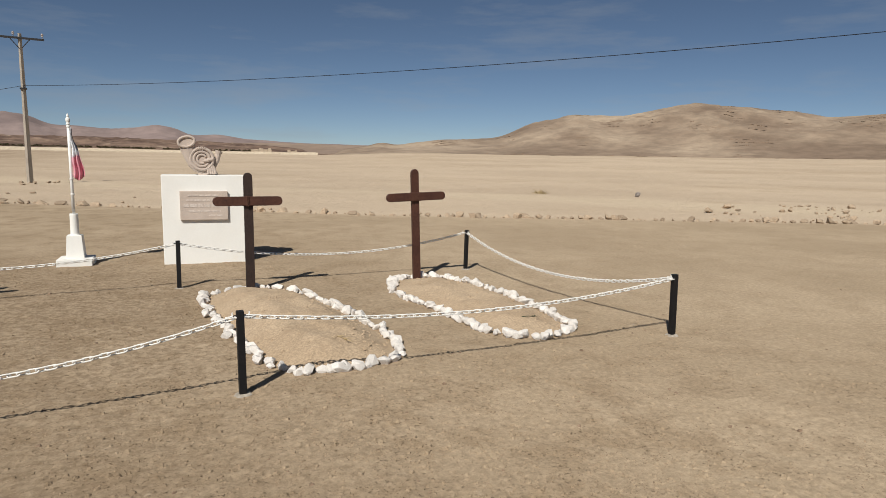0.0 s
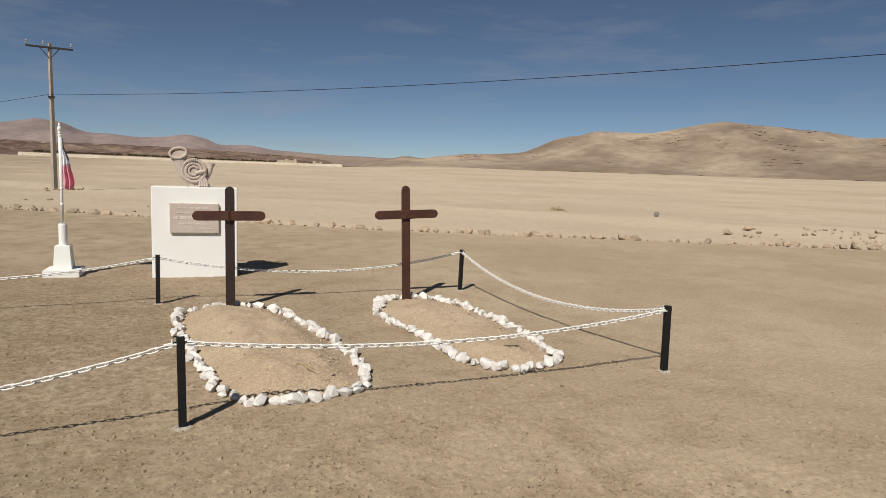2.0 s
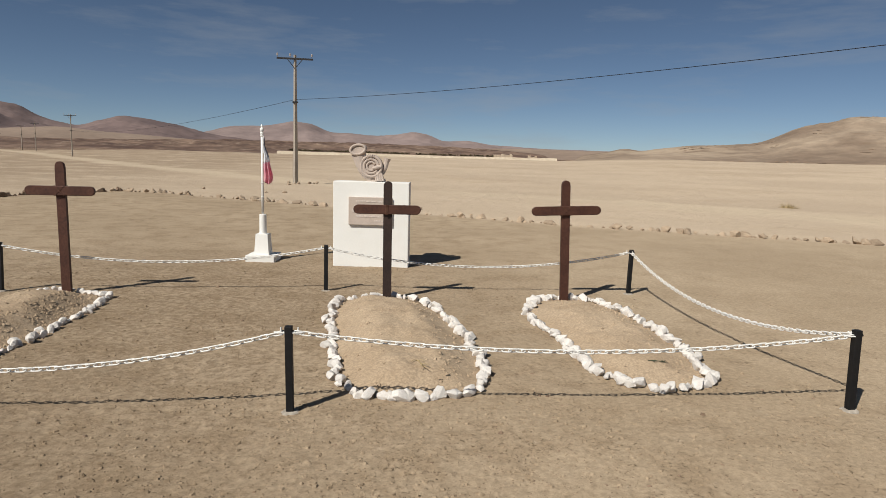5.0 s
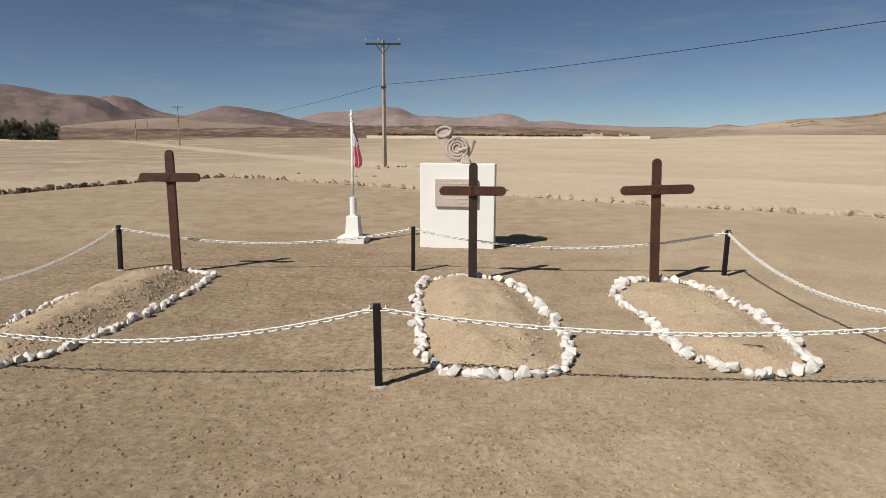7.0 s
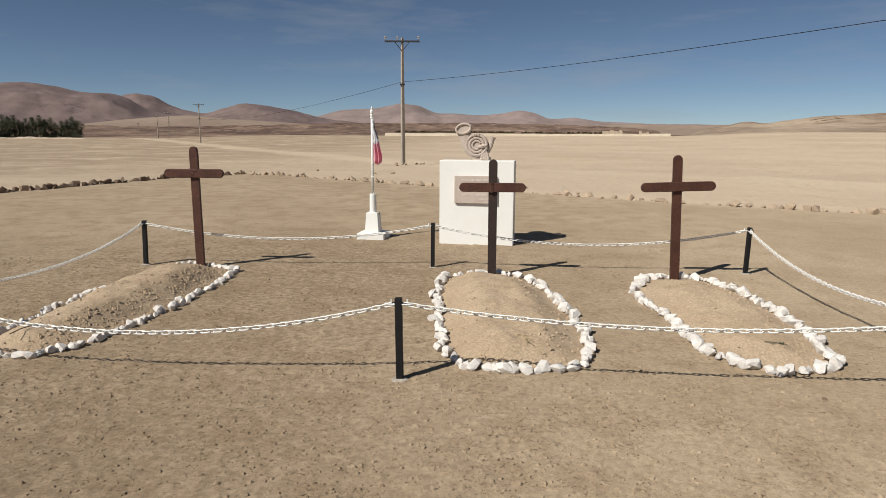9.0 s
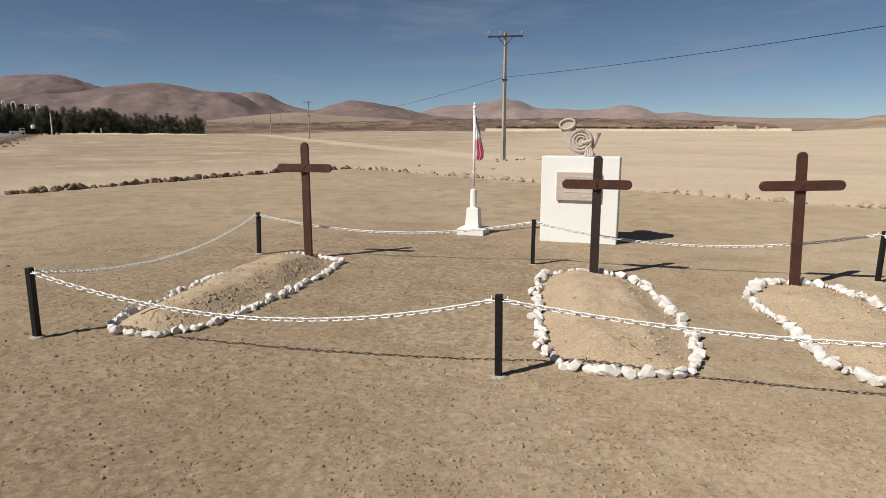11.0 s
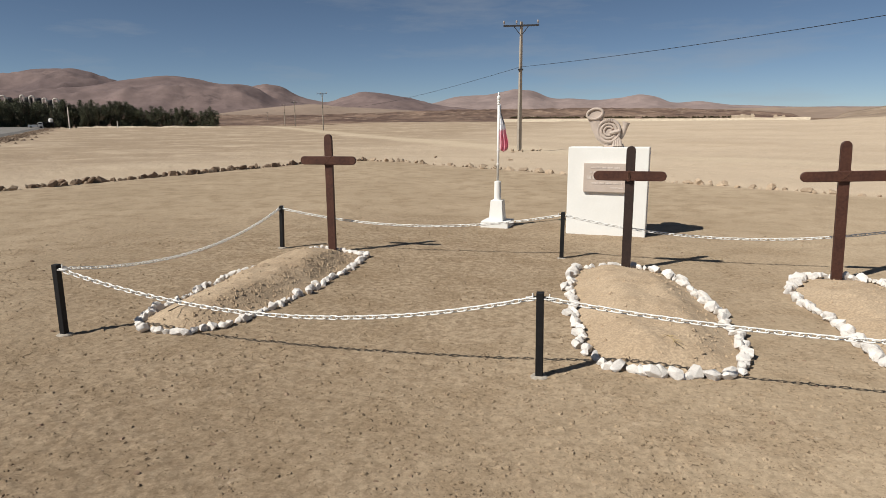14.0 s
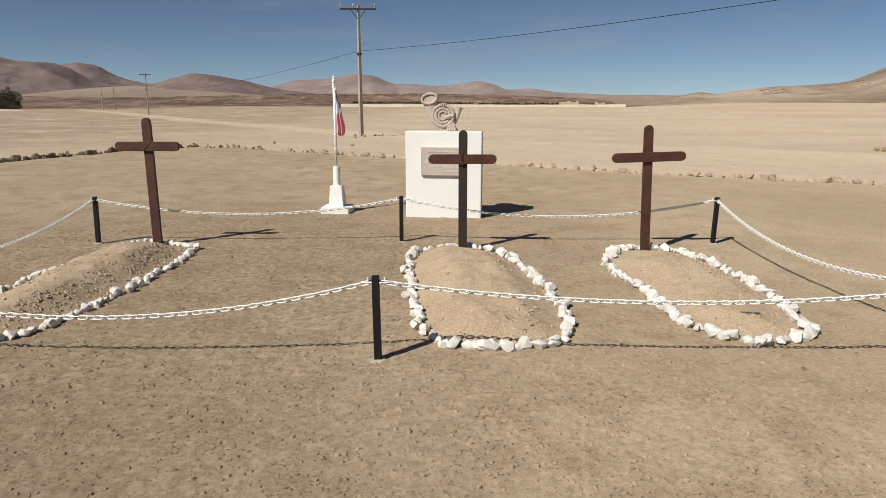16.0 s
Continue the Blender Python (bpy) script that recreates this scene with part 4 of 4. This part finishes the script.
# ---- far things ----
def tree(label, h, seed, m):
    rng = random.Random(seed)
    whole = thing("tree", label, "tree", m, "row of dark trees")
    bm = bmesh.new()
    tube(bm, [(0, 0, -0.4), (0.1, 0, h * 0.3), (-0.1, 0.1, h * 0.6), (0, 0, h * 0.9)], [0.28, 0.2, 0.12, 0.03], 7)
    for k in range(6):
        w, z = rng.uniform(0, 6.28), h * rng.uniform(0.15, 0.6)
        tube(bm, [(0, 0, z), (1.0 * math.cos(w), 1.0 * math.sin(w), z + 1.0), (1.6 * math.cos(w), 1.6 * math.sin(w), z + 2.2)], [0.1, 0.06, 0.02], 5)
    part("trunk", bm, BARK, whole)
    verts, faces = [], []
    heads = [(rng.uniform(-2.0, 2.0), rng.uniform(-2.0, 2.0), rng.uniform(0.05, 0.84) * h, rng.uniform(0.7, 1.4)) for _ in range(18)] + [(0, 0, h * 0.86, 1.0), (0, 0, h * 0.5, 1.8)]
    for _ in range(7000):
        cx, cy, cz, r = rng.choice(heads)
        d = Vector((rng.gauss(0, 1), rng.gauss(0, 1), rng.gauss(0, 1.7))).normalized() * r * rng.uniform(0.3, 1.1)
        p = Vector((cx, cy, max(0.25, cz))) + d
        p.z = min(max(p.z, 0.1), h * 1.02)
        s = rng.uniform(0.06, 0.16)
        u = Vector((rng.gauss(0, 0.8), rng.gauss(0, 0.8), rng.gauss(0.3, 1))).normalized()
        w = u.cross(Vector((rng.gauss(0, 1), rng.gauss(0, 1), rng.gauss(0, 1)))).normalized()
        i = len(verts)
        verts += [p - u * s, p + w * s * 0.6, p + u * s * 1.4, p - w * s * 0.6]
        faces += [(i, i + 1, i + 2, i + 3)]
    me = bpy.data.meshes.new("crown")
    me.from_pydata([tuple(v) for v in verts], [], faces)
    me.materials.append(LEAF)
    ob = new("crown", me)
    ob.parent = whole
    return whole


def tree_row():
    rng = random.Random(8)
    models = []
    a = -57.0
    while a < -35.2:
        if not -37.05 < a < -36.55:
            d = 250 + 40 * (a + 57) / 22 + rng.uniform(-5, 5)
            h = (9.3 if a < -41.3 else 7.6) * rng.uniform(0.85, 1.12)
            x, y = at(a, d)
            k = h / 8.0
            m = pose(x, y, land(x, y), 0, 0, rng.uniform(0, 360)) @ Matrix.Diagonal((k, k, k, 1))
            if len(models) < 5:
                models.append(tree("dark green dusty feathery tree in a windbreak row", 8.0, 40 + len(models), m))
            else:
                first = rng.choice(models)
                copy_thing(first, m @ Matrix.Diagonal((1 / first.scale.x, 1 / first.scale.y, 1 / first.scale.z, 1)))
        a += rng.uniform(0.26, 0.46)


tree_row()


def shrubs():
    """Low scrub behind the pale bank."""
    rng = random.Random(6)
    verts, faces = [], []
    for _ in range(240):
        a = rng.uniform(-10, 8)
        x, y = at(a, rng.uniform(300, 312))
        z, s = land(x, y) + 1.6, rng.uniform(0.45, 0.95)
        for _ in range(26):
            d = Vector((rng.gauss(0, 1), rng.gauss(0, 1), abs(rng.gauss(0, 0.7)))).normalized() * s * rng.uniform(0.3, 1)
            u = Vector((rng.gauss(0, 1), rng.gauss(0, 1), rng.gauss(0, 1))).normalized() * s * 0.3
            w = u.cross(Vector((0.3, 0.5, 0.8)))
            p, i = Vector((x, y, z)) + d, len(verts)
            verts += [tuple(p - u), tuple(p + w), tuple(p + u), tuple(p - w)]
            faces.append((i, i + 1, i + 2, i + 3))
    me = bpy.data.meshes.new("scrub")
    me.from_pydata(verts, [], faces)
    me.materials.append(SHRUB)
    tagged(new("scrub", me), "line of low dark desert scrub behind a pale bank", "scrub", kind="stuff")


shrubs()


def bank():
    bm = bmesh.new()
    prev = None
    for a in np.linspace(-11, 13.6, 80):
        row = []
        for d, h in ((287, -0.3), (292, 1.1), (298, 1.2), (303, -0.3)):
            x, y = at(a, d)
            row.append(bm.verts.new((x, y, land(x, y) + h + 0.12 * fbm(x * 0.2, y * 0.2) * (h > 0))))
        if prev:
            for k in range(3):
                bm.faces.new((prev[k], row[k], row[k + 1], prev[k + 1]))
        prev = row
    tagged(part("bank", bm, BANK), "long low pale earth bank far across the sand", "bank", kind="structure")


bank()


def ruin(a, d, width, height, label, seed):
    rng = random.Random(seed)
    x, y = at(a, d)
    whole = thing("ruin", label, "ruin", pose(x, y, land(x, y), 0, 0, -a))
    n = max(3, round(width / 1.8))
    for k in range(n):
        h = height * rng.uniform(0.6, 1.0)
        w = width / n * rng.uniform(0.6, 0.95)
        part("wall", box(bmesh.new(), (w, 1.2, h + 0.6), (-width / 2 + (k + 0.5) * width / n, rng.uniform(-0.3, 0.3), h / 2 - 0.3), bevel=0.12), ADOBE, whole)
    part("back_wall", box(bmesh.new(), (width, 0.5, height * 0.75 + 0.6), (0, 3, height * 0.375 - 0.3), bevel=0.1), ADOBE, whole)


ruin(8.83, 318, 9.8, 3.5, "crumbled pale adobe walls of a ruined house", 1)
ruin(11.45, 322, 4.7, 2.7, "low crumbled pale adobe wall stump", 2)


# ---- loose pebbles and rocks ----
def pebbles(name, label, count, seed, sizes, material, near, reach, crowd, tilt):
    """Flat-topped bits of grit or broken crust strewn over the yard, gathered in patches and thicker on the trodden side."""
    rng = random.Random(seed)
    verts, faces = [], []
    small, large, power = sizes
    for _ in range(count):
        r, w = near + (reach - near) * rng.random() ** crowd, rng.uniform(-58, 58)
        x, y = 1 + r * math.sin(radians(w)), r * math.cos(radians(w))
        if rng.random() > 0.42 + 1.5 * fbm(x * 0.8 + seed, y * 0.8, 3) - tilt * x:
            continue
        s = small + (large - small) * rng.random() ** power
        z = land(x, y)
        i = len(verts)
        w, lie = rng.uniform(0, 6.28), rng.uniform(0.5, 1.0)
        for k in range(6):
            q = s * rng.uniform(0.75, 1.3)
            dx, dy = q * math.cos(w + k * 1.047), lie * q * math.sin(w + k * 1.047)
            verts.append((x + dx, y + dy, z - 0.35 * s))
        top = s * rng.uniform(0.25, 0.6)
        for k in (0, 2, 4):
            q = s * rng.uniform(0.35, 0.75)
            verts.append((x + q * math.cos(w + k * 1.047 + 0.4), y + lie * q * math.sin(w + k * 1.047 + 0.4), z + top * rng.uniform(0.7, 1.1)))
        faces += [(i, i + 1, i + 6), (i + 1, i + 2, i + 7, i + 6), (i + 2, i + 3, i + 7), (i + 3, i + 4, i + 8, i + 7), (i + 4, i + 5, i + 8), (i + 5, i, i + 6, i + 8), (i + 6, i + 7, i + 8)]
    me = bpy.data.meshes.new(name)
    me.from_pydata(verts, [], faces)
    me.materials.append(material)
    tagged(new(name, me), label, "gravel", kind="stuff")


pebbles("grit", "fine scattered grit on the dry yard", 110000, 21, (0.002, 0.009, 2.6), PEBBLE, 1.0, 12.0, 1.2, 0.12)
pebbles("clods", "small broken clods of dry soil on the yard", 52000, 22, (0.004, 0.021, 3.6), GROUND, 1.0, 10.0, 1.1, 0.15)
pebbles("stone_chips", "stray dark stone chips on the yard", 700, 23, (0.010, 0.022, 2.0), DARK_ROCK, 1.3, 10.0, 0.8, 0.04)


def loose_rocks():
    """Single stones lying on the sand past the border."""
    rng = random.Random(31)
    kinds = [hull_mesh("loose_rock", rng, 13, 1.0, ROCK, 0.7, 0.02) for _ in range(5)]
    spots = [(14.5 + 14 * rng.random() ** 0.7, 0.3 + 0.7 * rng.random() ** 1.6, 0.05 + 0.14 * rng.random() ** 2) for _ in range(70)]
    spots = [(x, 17.85 - 0.47 * x + 0.6 + 9.5 * (f - 0.3), s) for x, f, s in spots]
    spots += [(x, 18.95 - 0.69 * x + rng.uniform(0.6, 5.0), rng.uniform(0.04, 0.11)) for x in (rng.uniform(-9, 3) for _ in range(11))]
    for _ in range(16):
        cx, cf = 13 + 15 * rng.random() ** 0.6, rng.random()
        spots += [(cx + rng.gauss(0, 0.5), 17.85 - 0.47 * cx + 0.5 + 7.5 * cf + rng.gauss(0, 0.35), 0.025 + 0.06 * rng.random() ** 2) for _ in range(7)]
    spots += [(-6.4 + rng.gauss(0.3, 0.9), 45.4 + rng.gauss(0, 0.8), rng.uniform(0.07, 0.18)) for _ in range(9)]
    for x, y, s in spots:
        ob = new("loose_rock", rng.choice(kinds))
        ob.matrix_basis = pose(x, y, land(x, y) + 0.4 * s, rng.uniform(-15, 15), rng.uniform(-15, 15), rng.uniform(0, 360)) @ Matrix.Diagonal((s * rng.uniform(1, 1.6), s, s, 1))
        tagged(ob, "loose brown field stone lying on pale sand", "rock", "loose stones on the sand")
    ob = new("boulder", hull_mesh("boulder", rng, 18, 0.18, GREY_ROCK, 0.75))
    ob.matrix_basis = pose(18.8, 21.1, land(18.8, 21.1) + 0.1, 0, 0, 40)
    tagged(ob, "rounded grey stone lying on pale sand", "rock")


loose_rocks()


def tuft(x, y, spread, label):
    """A clump of dry grass blades."""
    rng = random.Random(17)
    bm = bmesh.new()
    for _ in range(260):
        w, r = rng.uniform(0, 6.28), spread * math.sqrt(rng.random())
        b = Vector((r * math.cos(w), r * math.sin(w), -0.03))
        tip = b + Vector((rng.gauss(0, 0.14), rng.gauss(0, 0.14), rng.uniform(0.12, 0.38) * (1.15 - r / spread * 0.7)))
        side = Vector((math.sin(w), -math.cos(w), 0)) * 0.012
        bm.faces.new([bm.verts.new(p) for p in (b - side, b + side, tip)])
    ob = part("dry_grass", bm, STRAW)
    ob.matrix_basis = pose(x, y, land(x, y))
    tagged(ob, label, "grass")


tuft(18.4, 27.9, 0.45, "tuft of dry straw-coloured grass on pale sand")


# ---- road, plant and small things by the trees ----
ROAD_WAY = Vector((-0.71, 0.704, 0)).normalized()
ROAD_SIDE = Vector((ROAD_WAY.y, -ROAD_WAY.x, 0))


def road():
    start = Vector((-52, 37, 0))
    bm = bmesh.new()
    prev = None
    for d in np.linspace(-40, 330, 120):
        row = []
        for w, h in ((-15.5, -0.3), (-14, 0.35), (-1.2, 0.35), (0.6, -0.3)):
            p = start + ROAD_WAY * float(d) + ROAD_SIDE * w
            row.append(bm.verts.new((p.x, p.y, land(p.x, p.y) + h)))
        if prev:
            for k in range(3):
                bm.faces.new((prev[k], row[k], row[k + 1], prev[k + 1]))
        prev = row
    bmesh.ops.recalc_face_normals(bm, faces=bm.faces)
    tagged(part("road", bm, ASPHALT), "grey worn asphalt road on a low bed", "road", kind="structure")
    # rubble thrown up along its edge
    rng = random.Random(9)
    verts, faces = [], []
    for _ in range(1300):
        d, w = 190 * rng.random() ** 1.3, abs(rng.gauss(0, 1.5)) + 0.4
        p = start + ROAD_WAY * d + ROAD_SIDE * w
        z, s = land(p.x, p.y), 0.06 + 0.3 * rng.random() ** 2
        i = len(verts)
        a = rng.uniform(0, 6.28)
        for k in range(5):
            verts.append((p.x + s * rng.uniform(0.7, 1.5) * math.cos(a + k * 1.257), p.y + s * rng.uniform(0.7, 1.5) * math.sin(a + k * 1.257), z + s * rng.uniform(-0.2, 0.3)))
        verts.append((p.x, p.y, z + s * rng.uniform(0.6, 1.1)))
        faces += [(i + k, i + (k + 1) % 5, i + 5) for k in range(5)]
    me = bpy.data.meshes.new("rubble")
    me.from_pydata(verts, [], faces)
    me.materials.append(DARK_ROCK)
    tagged(new("rubble", me), "heaped brown rubble along the edge of the road", "rubble", kind="stuff")


road()


def bent_pipe(a, d, top, arch, label):
    """A tall inverted-U pipe with a dark upright vessel behind it."""
    x, y = at(a, d)
    whole = thing("process_column", label, "industrial pipe", pose(x, y, land(x, y), 0, 0, -a - 12), "pipework behind the trees")
    bm = bmesh.new()
    arc = [(-arch * math.cos(w), 0, top - arch - 0.4 + arch * math.sin(w)) for w in np.linspace(0, math.pi, 9)]
    tube(bm, [(-arch, 0, -0.5)] + arc + [(arch, 0, top - 6)], 0.34, 8)
    part("pipe", bm, PIPE, whole, "pale bent pipe", smooth=True)
    bm = bmesh.new()
    lathe(bm, [(1.6, -0.5), (1.6, top - 1.5), (1.0, top - 0.9)], (1.5, 3.0, 0), 12)
    part("vessel", bm, DARK_METAL, whole)
    part("platform", box(bmesh.new(), (4.2, 1.2, 0.18), (0.6, 1.6, top - 2.4)), DARK_METAL, whole)


for a, top, arch in ((-53.3, 13.6, 0.9), (-52.4, 13.9, 0.8), (-51.9, 13.5, 0.9), (-50.9, 13.9, 0.9), (-50.1, 13.4, 0.8), (-48.9, 13.5, 0.6), (-48.3, 13.3, 0.9), (-47.5, 12.4, 0.7), (-46.8, 12.2, 0.8)):
    bent_pipe(a, 325, top, arch, "tall bent pale pipe before a dark vessel at a works")


def small_post(a, d, h):
    x, y = at(a, d)
    whole = thing("roadside_post", "plain pale concrete post standing before dark trees", "post", pose(x, y, land(x, y)))
    part("shaft", box(bmesh.new(), (0.30, 0.30, h + 0.4), (0, 0, h / 2 - 0.2), taper=0.7, bevel=0.02), PIPE, whole)


small_post(-46.0, 232, 6.6)
small_post(-42.7, 240, 2.4)


def tank_stand(a, d):
    x, y = at(a, d)
    whole = thing("water_tank", "small white water tank on an open steel stand", "water tank", pose(x, y, land(x, y), 0, 0, -a))
    bm = bmesh.new()
    lathe(bm, [(0.55, 1.9), (0.6, 2.0), (0.6, 2.9), (0.4, 3.1)], sides=14)
    part("tank", bm, WHITE_PAINT, whole)
    for sx in (-0.6, 0.6, -2.0):
        for sy in (-0.6, 0.6):
            part("leg", box(bmesh.new(), (0.14, 0.14, 2.2), (sx, sy, 0.8)), DARK_METAL, whole)
    part("deck", box(bmesh.new(), (2.9, 1.5, 0.14), (-0.7, 0, 1.86)), DARK_METAL, whole)


tank_stand(-47.2, 236)


def parked_truck(a, d):
    x, y = at(a, d)
    whole = thing("truck", "small white parked truck beside dark trees", "truck", pose(x, y, land(x, y), 0, 0, -a))
    bm = bmesh.new()
    box(bm, (1.5, 1.7, 1.35), (0.8, 0, 1.25), bevel=0.12, taper=0.86)
    part("cab", bm, WHITE_PAINT, whole)
    part("bed", box(bmesh.new(), (2.5, 1.7, 0.7), (-1.25, 0, 0.85), bevel=0.06), WHITE_PAINT, whole)
    part("windscreen", box(bmesh.new(), (1.1, 1.74, 0.45), (0.8, 0, 1.6), bevel=0.04), DARK_METAL, whole)
    for wx in (-1.7, 0.9):
        for wy in (-0.75, 0.75):
            bm = bmesh.new()
            tube(bm, [(wx, wy - 0.12, 0.38), (wx, wy + 0.12, 0.38)], 0.38, 14, up=Vector((0, 0, 1)))
            part("wheel", bm, BLACK, whole)


parked_truck(-48.1, 238)


def goal(a, d):
    x, y = at(a, d)
    whole = thing("goal_frame", "plain steel goal frame standing before the trees", "goal", pose(x, y, land(x, y), 0, 0, -a))
    for sx in (-1.4, 1.4):
        part("post", tube(bmesh.new(), [(sx, 0, -0.2), (sx, 0, 1.7)], 0.08, 8), DARK_METAL, whole)
    part("crossbar", tube(bmesh.new(), [(-1.4, 0, 1.7), (1.4, 0, 1.7)], 0.08, 8), DARK_METAL, whole)


goal(-38.3, 262)


def low_bank():
    """Pale kerb-like bank at the foot of the trees."""
    bm = bmesh.new()
    prev = None
    for a in np.linspace(-45.5, -35.0, 60):
        row = []
        for d, h in ((256, -0.2), (257.5, 0.45), (259.5, 0.5), (261, -0.2)):
            x, y = at(a, d + 0.9 * (a + 45) * 0.3)
            row.append(bm.verts.new((x, y, land(x, y) + h + (0.35 * fbm(x * 0.25, y * 0.25) if h > 0 else 0))))
        if prev:
            for k in range(3):
                bm.faces.new((prev[k], row[k], row[k + 1], prev[k + 1]))
        prev = row
    tagged(part("kerb_bank", bm, BANK), "low pale spoil bank along the foot of the trees", "bank", kind="structure")


low_bank()


# ---- litter on the mounds ----
def twig(x, y, z, size, turn, material, name, label, seed, branches=5):
    rng = random.Random(seed)
    bm = bmesh.new()
    tube(bm, [(-size, 0, 0.0), (-0.3 * size, 0.05 * size, 0.05 * size), (0.4 * size, -0.04 * size, 0.04 * size), (size, 0.1 * size, 0.0)], [0.004, 0.0035, 0.003, 0.0015], 5)
    for _ in range(branches):
        a, b = rng.uniform(-0.6, 0.7) * size, rng.uniform(-1.4, 1.4)
        tube(bm, [(a, 0, 0.03 * size), (a + 0.25 * size * math.cos(b), 0.25 * size * math.sin(b), 0.12 * size), (a + 0.5 * size * math.cos(b), 0.45 * size * math.sin(b), 0.02 * size)], [0.0028, 0.0022, 0.001], 5)
    ob = part(name, bm, material)
    ob.matrix_basis = pose(x, y, z, 0, 0, turn)
    tagged(ob, label, "twig")


twig(1.25, 4.46, MOUND_TOP[12](1.25, 4.46) + 0.006, 0.12, -70, STRAW, "dry_twig", "bleached dry twig lying on a soil mound", 1)
twig(3.02, 4.68, MOUND_TOP[13](3.02, 4.68) + 0.006, 0.07, -20, LEAF, "green_sprig", "withered green sprig lying on a soil mound", 2)
twig(-2.36, 4.28, MOUND_TOP[11](-2.36, 4.28) + 0.006, 0.15, 84, BARK, "dark_stick", "thin dark stick lying on a soil mound", 3, 0)
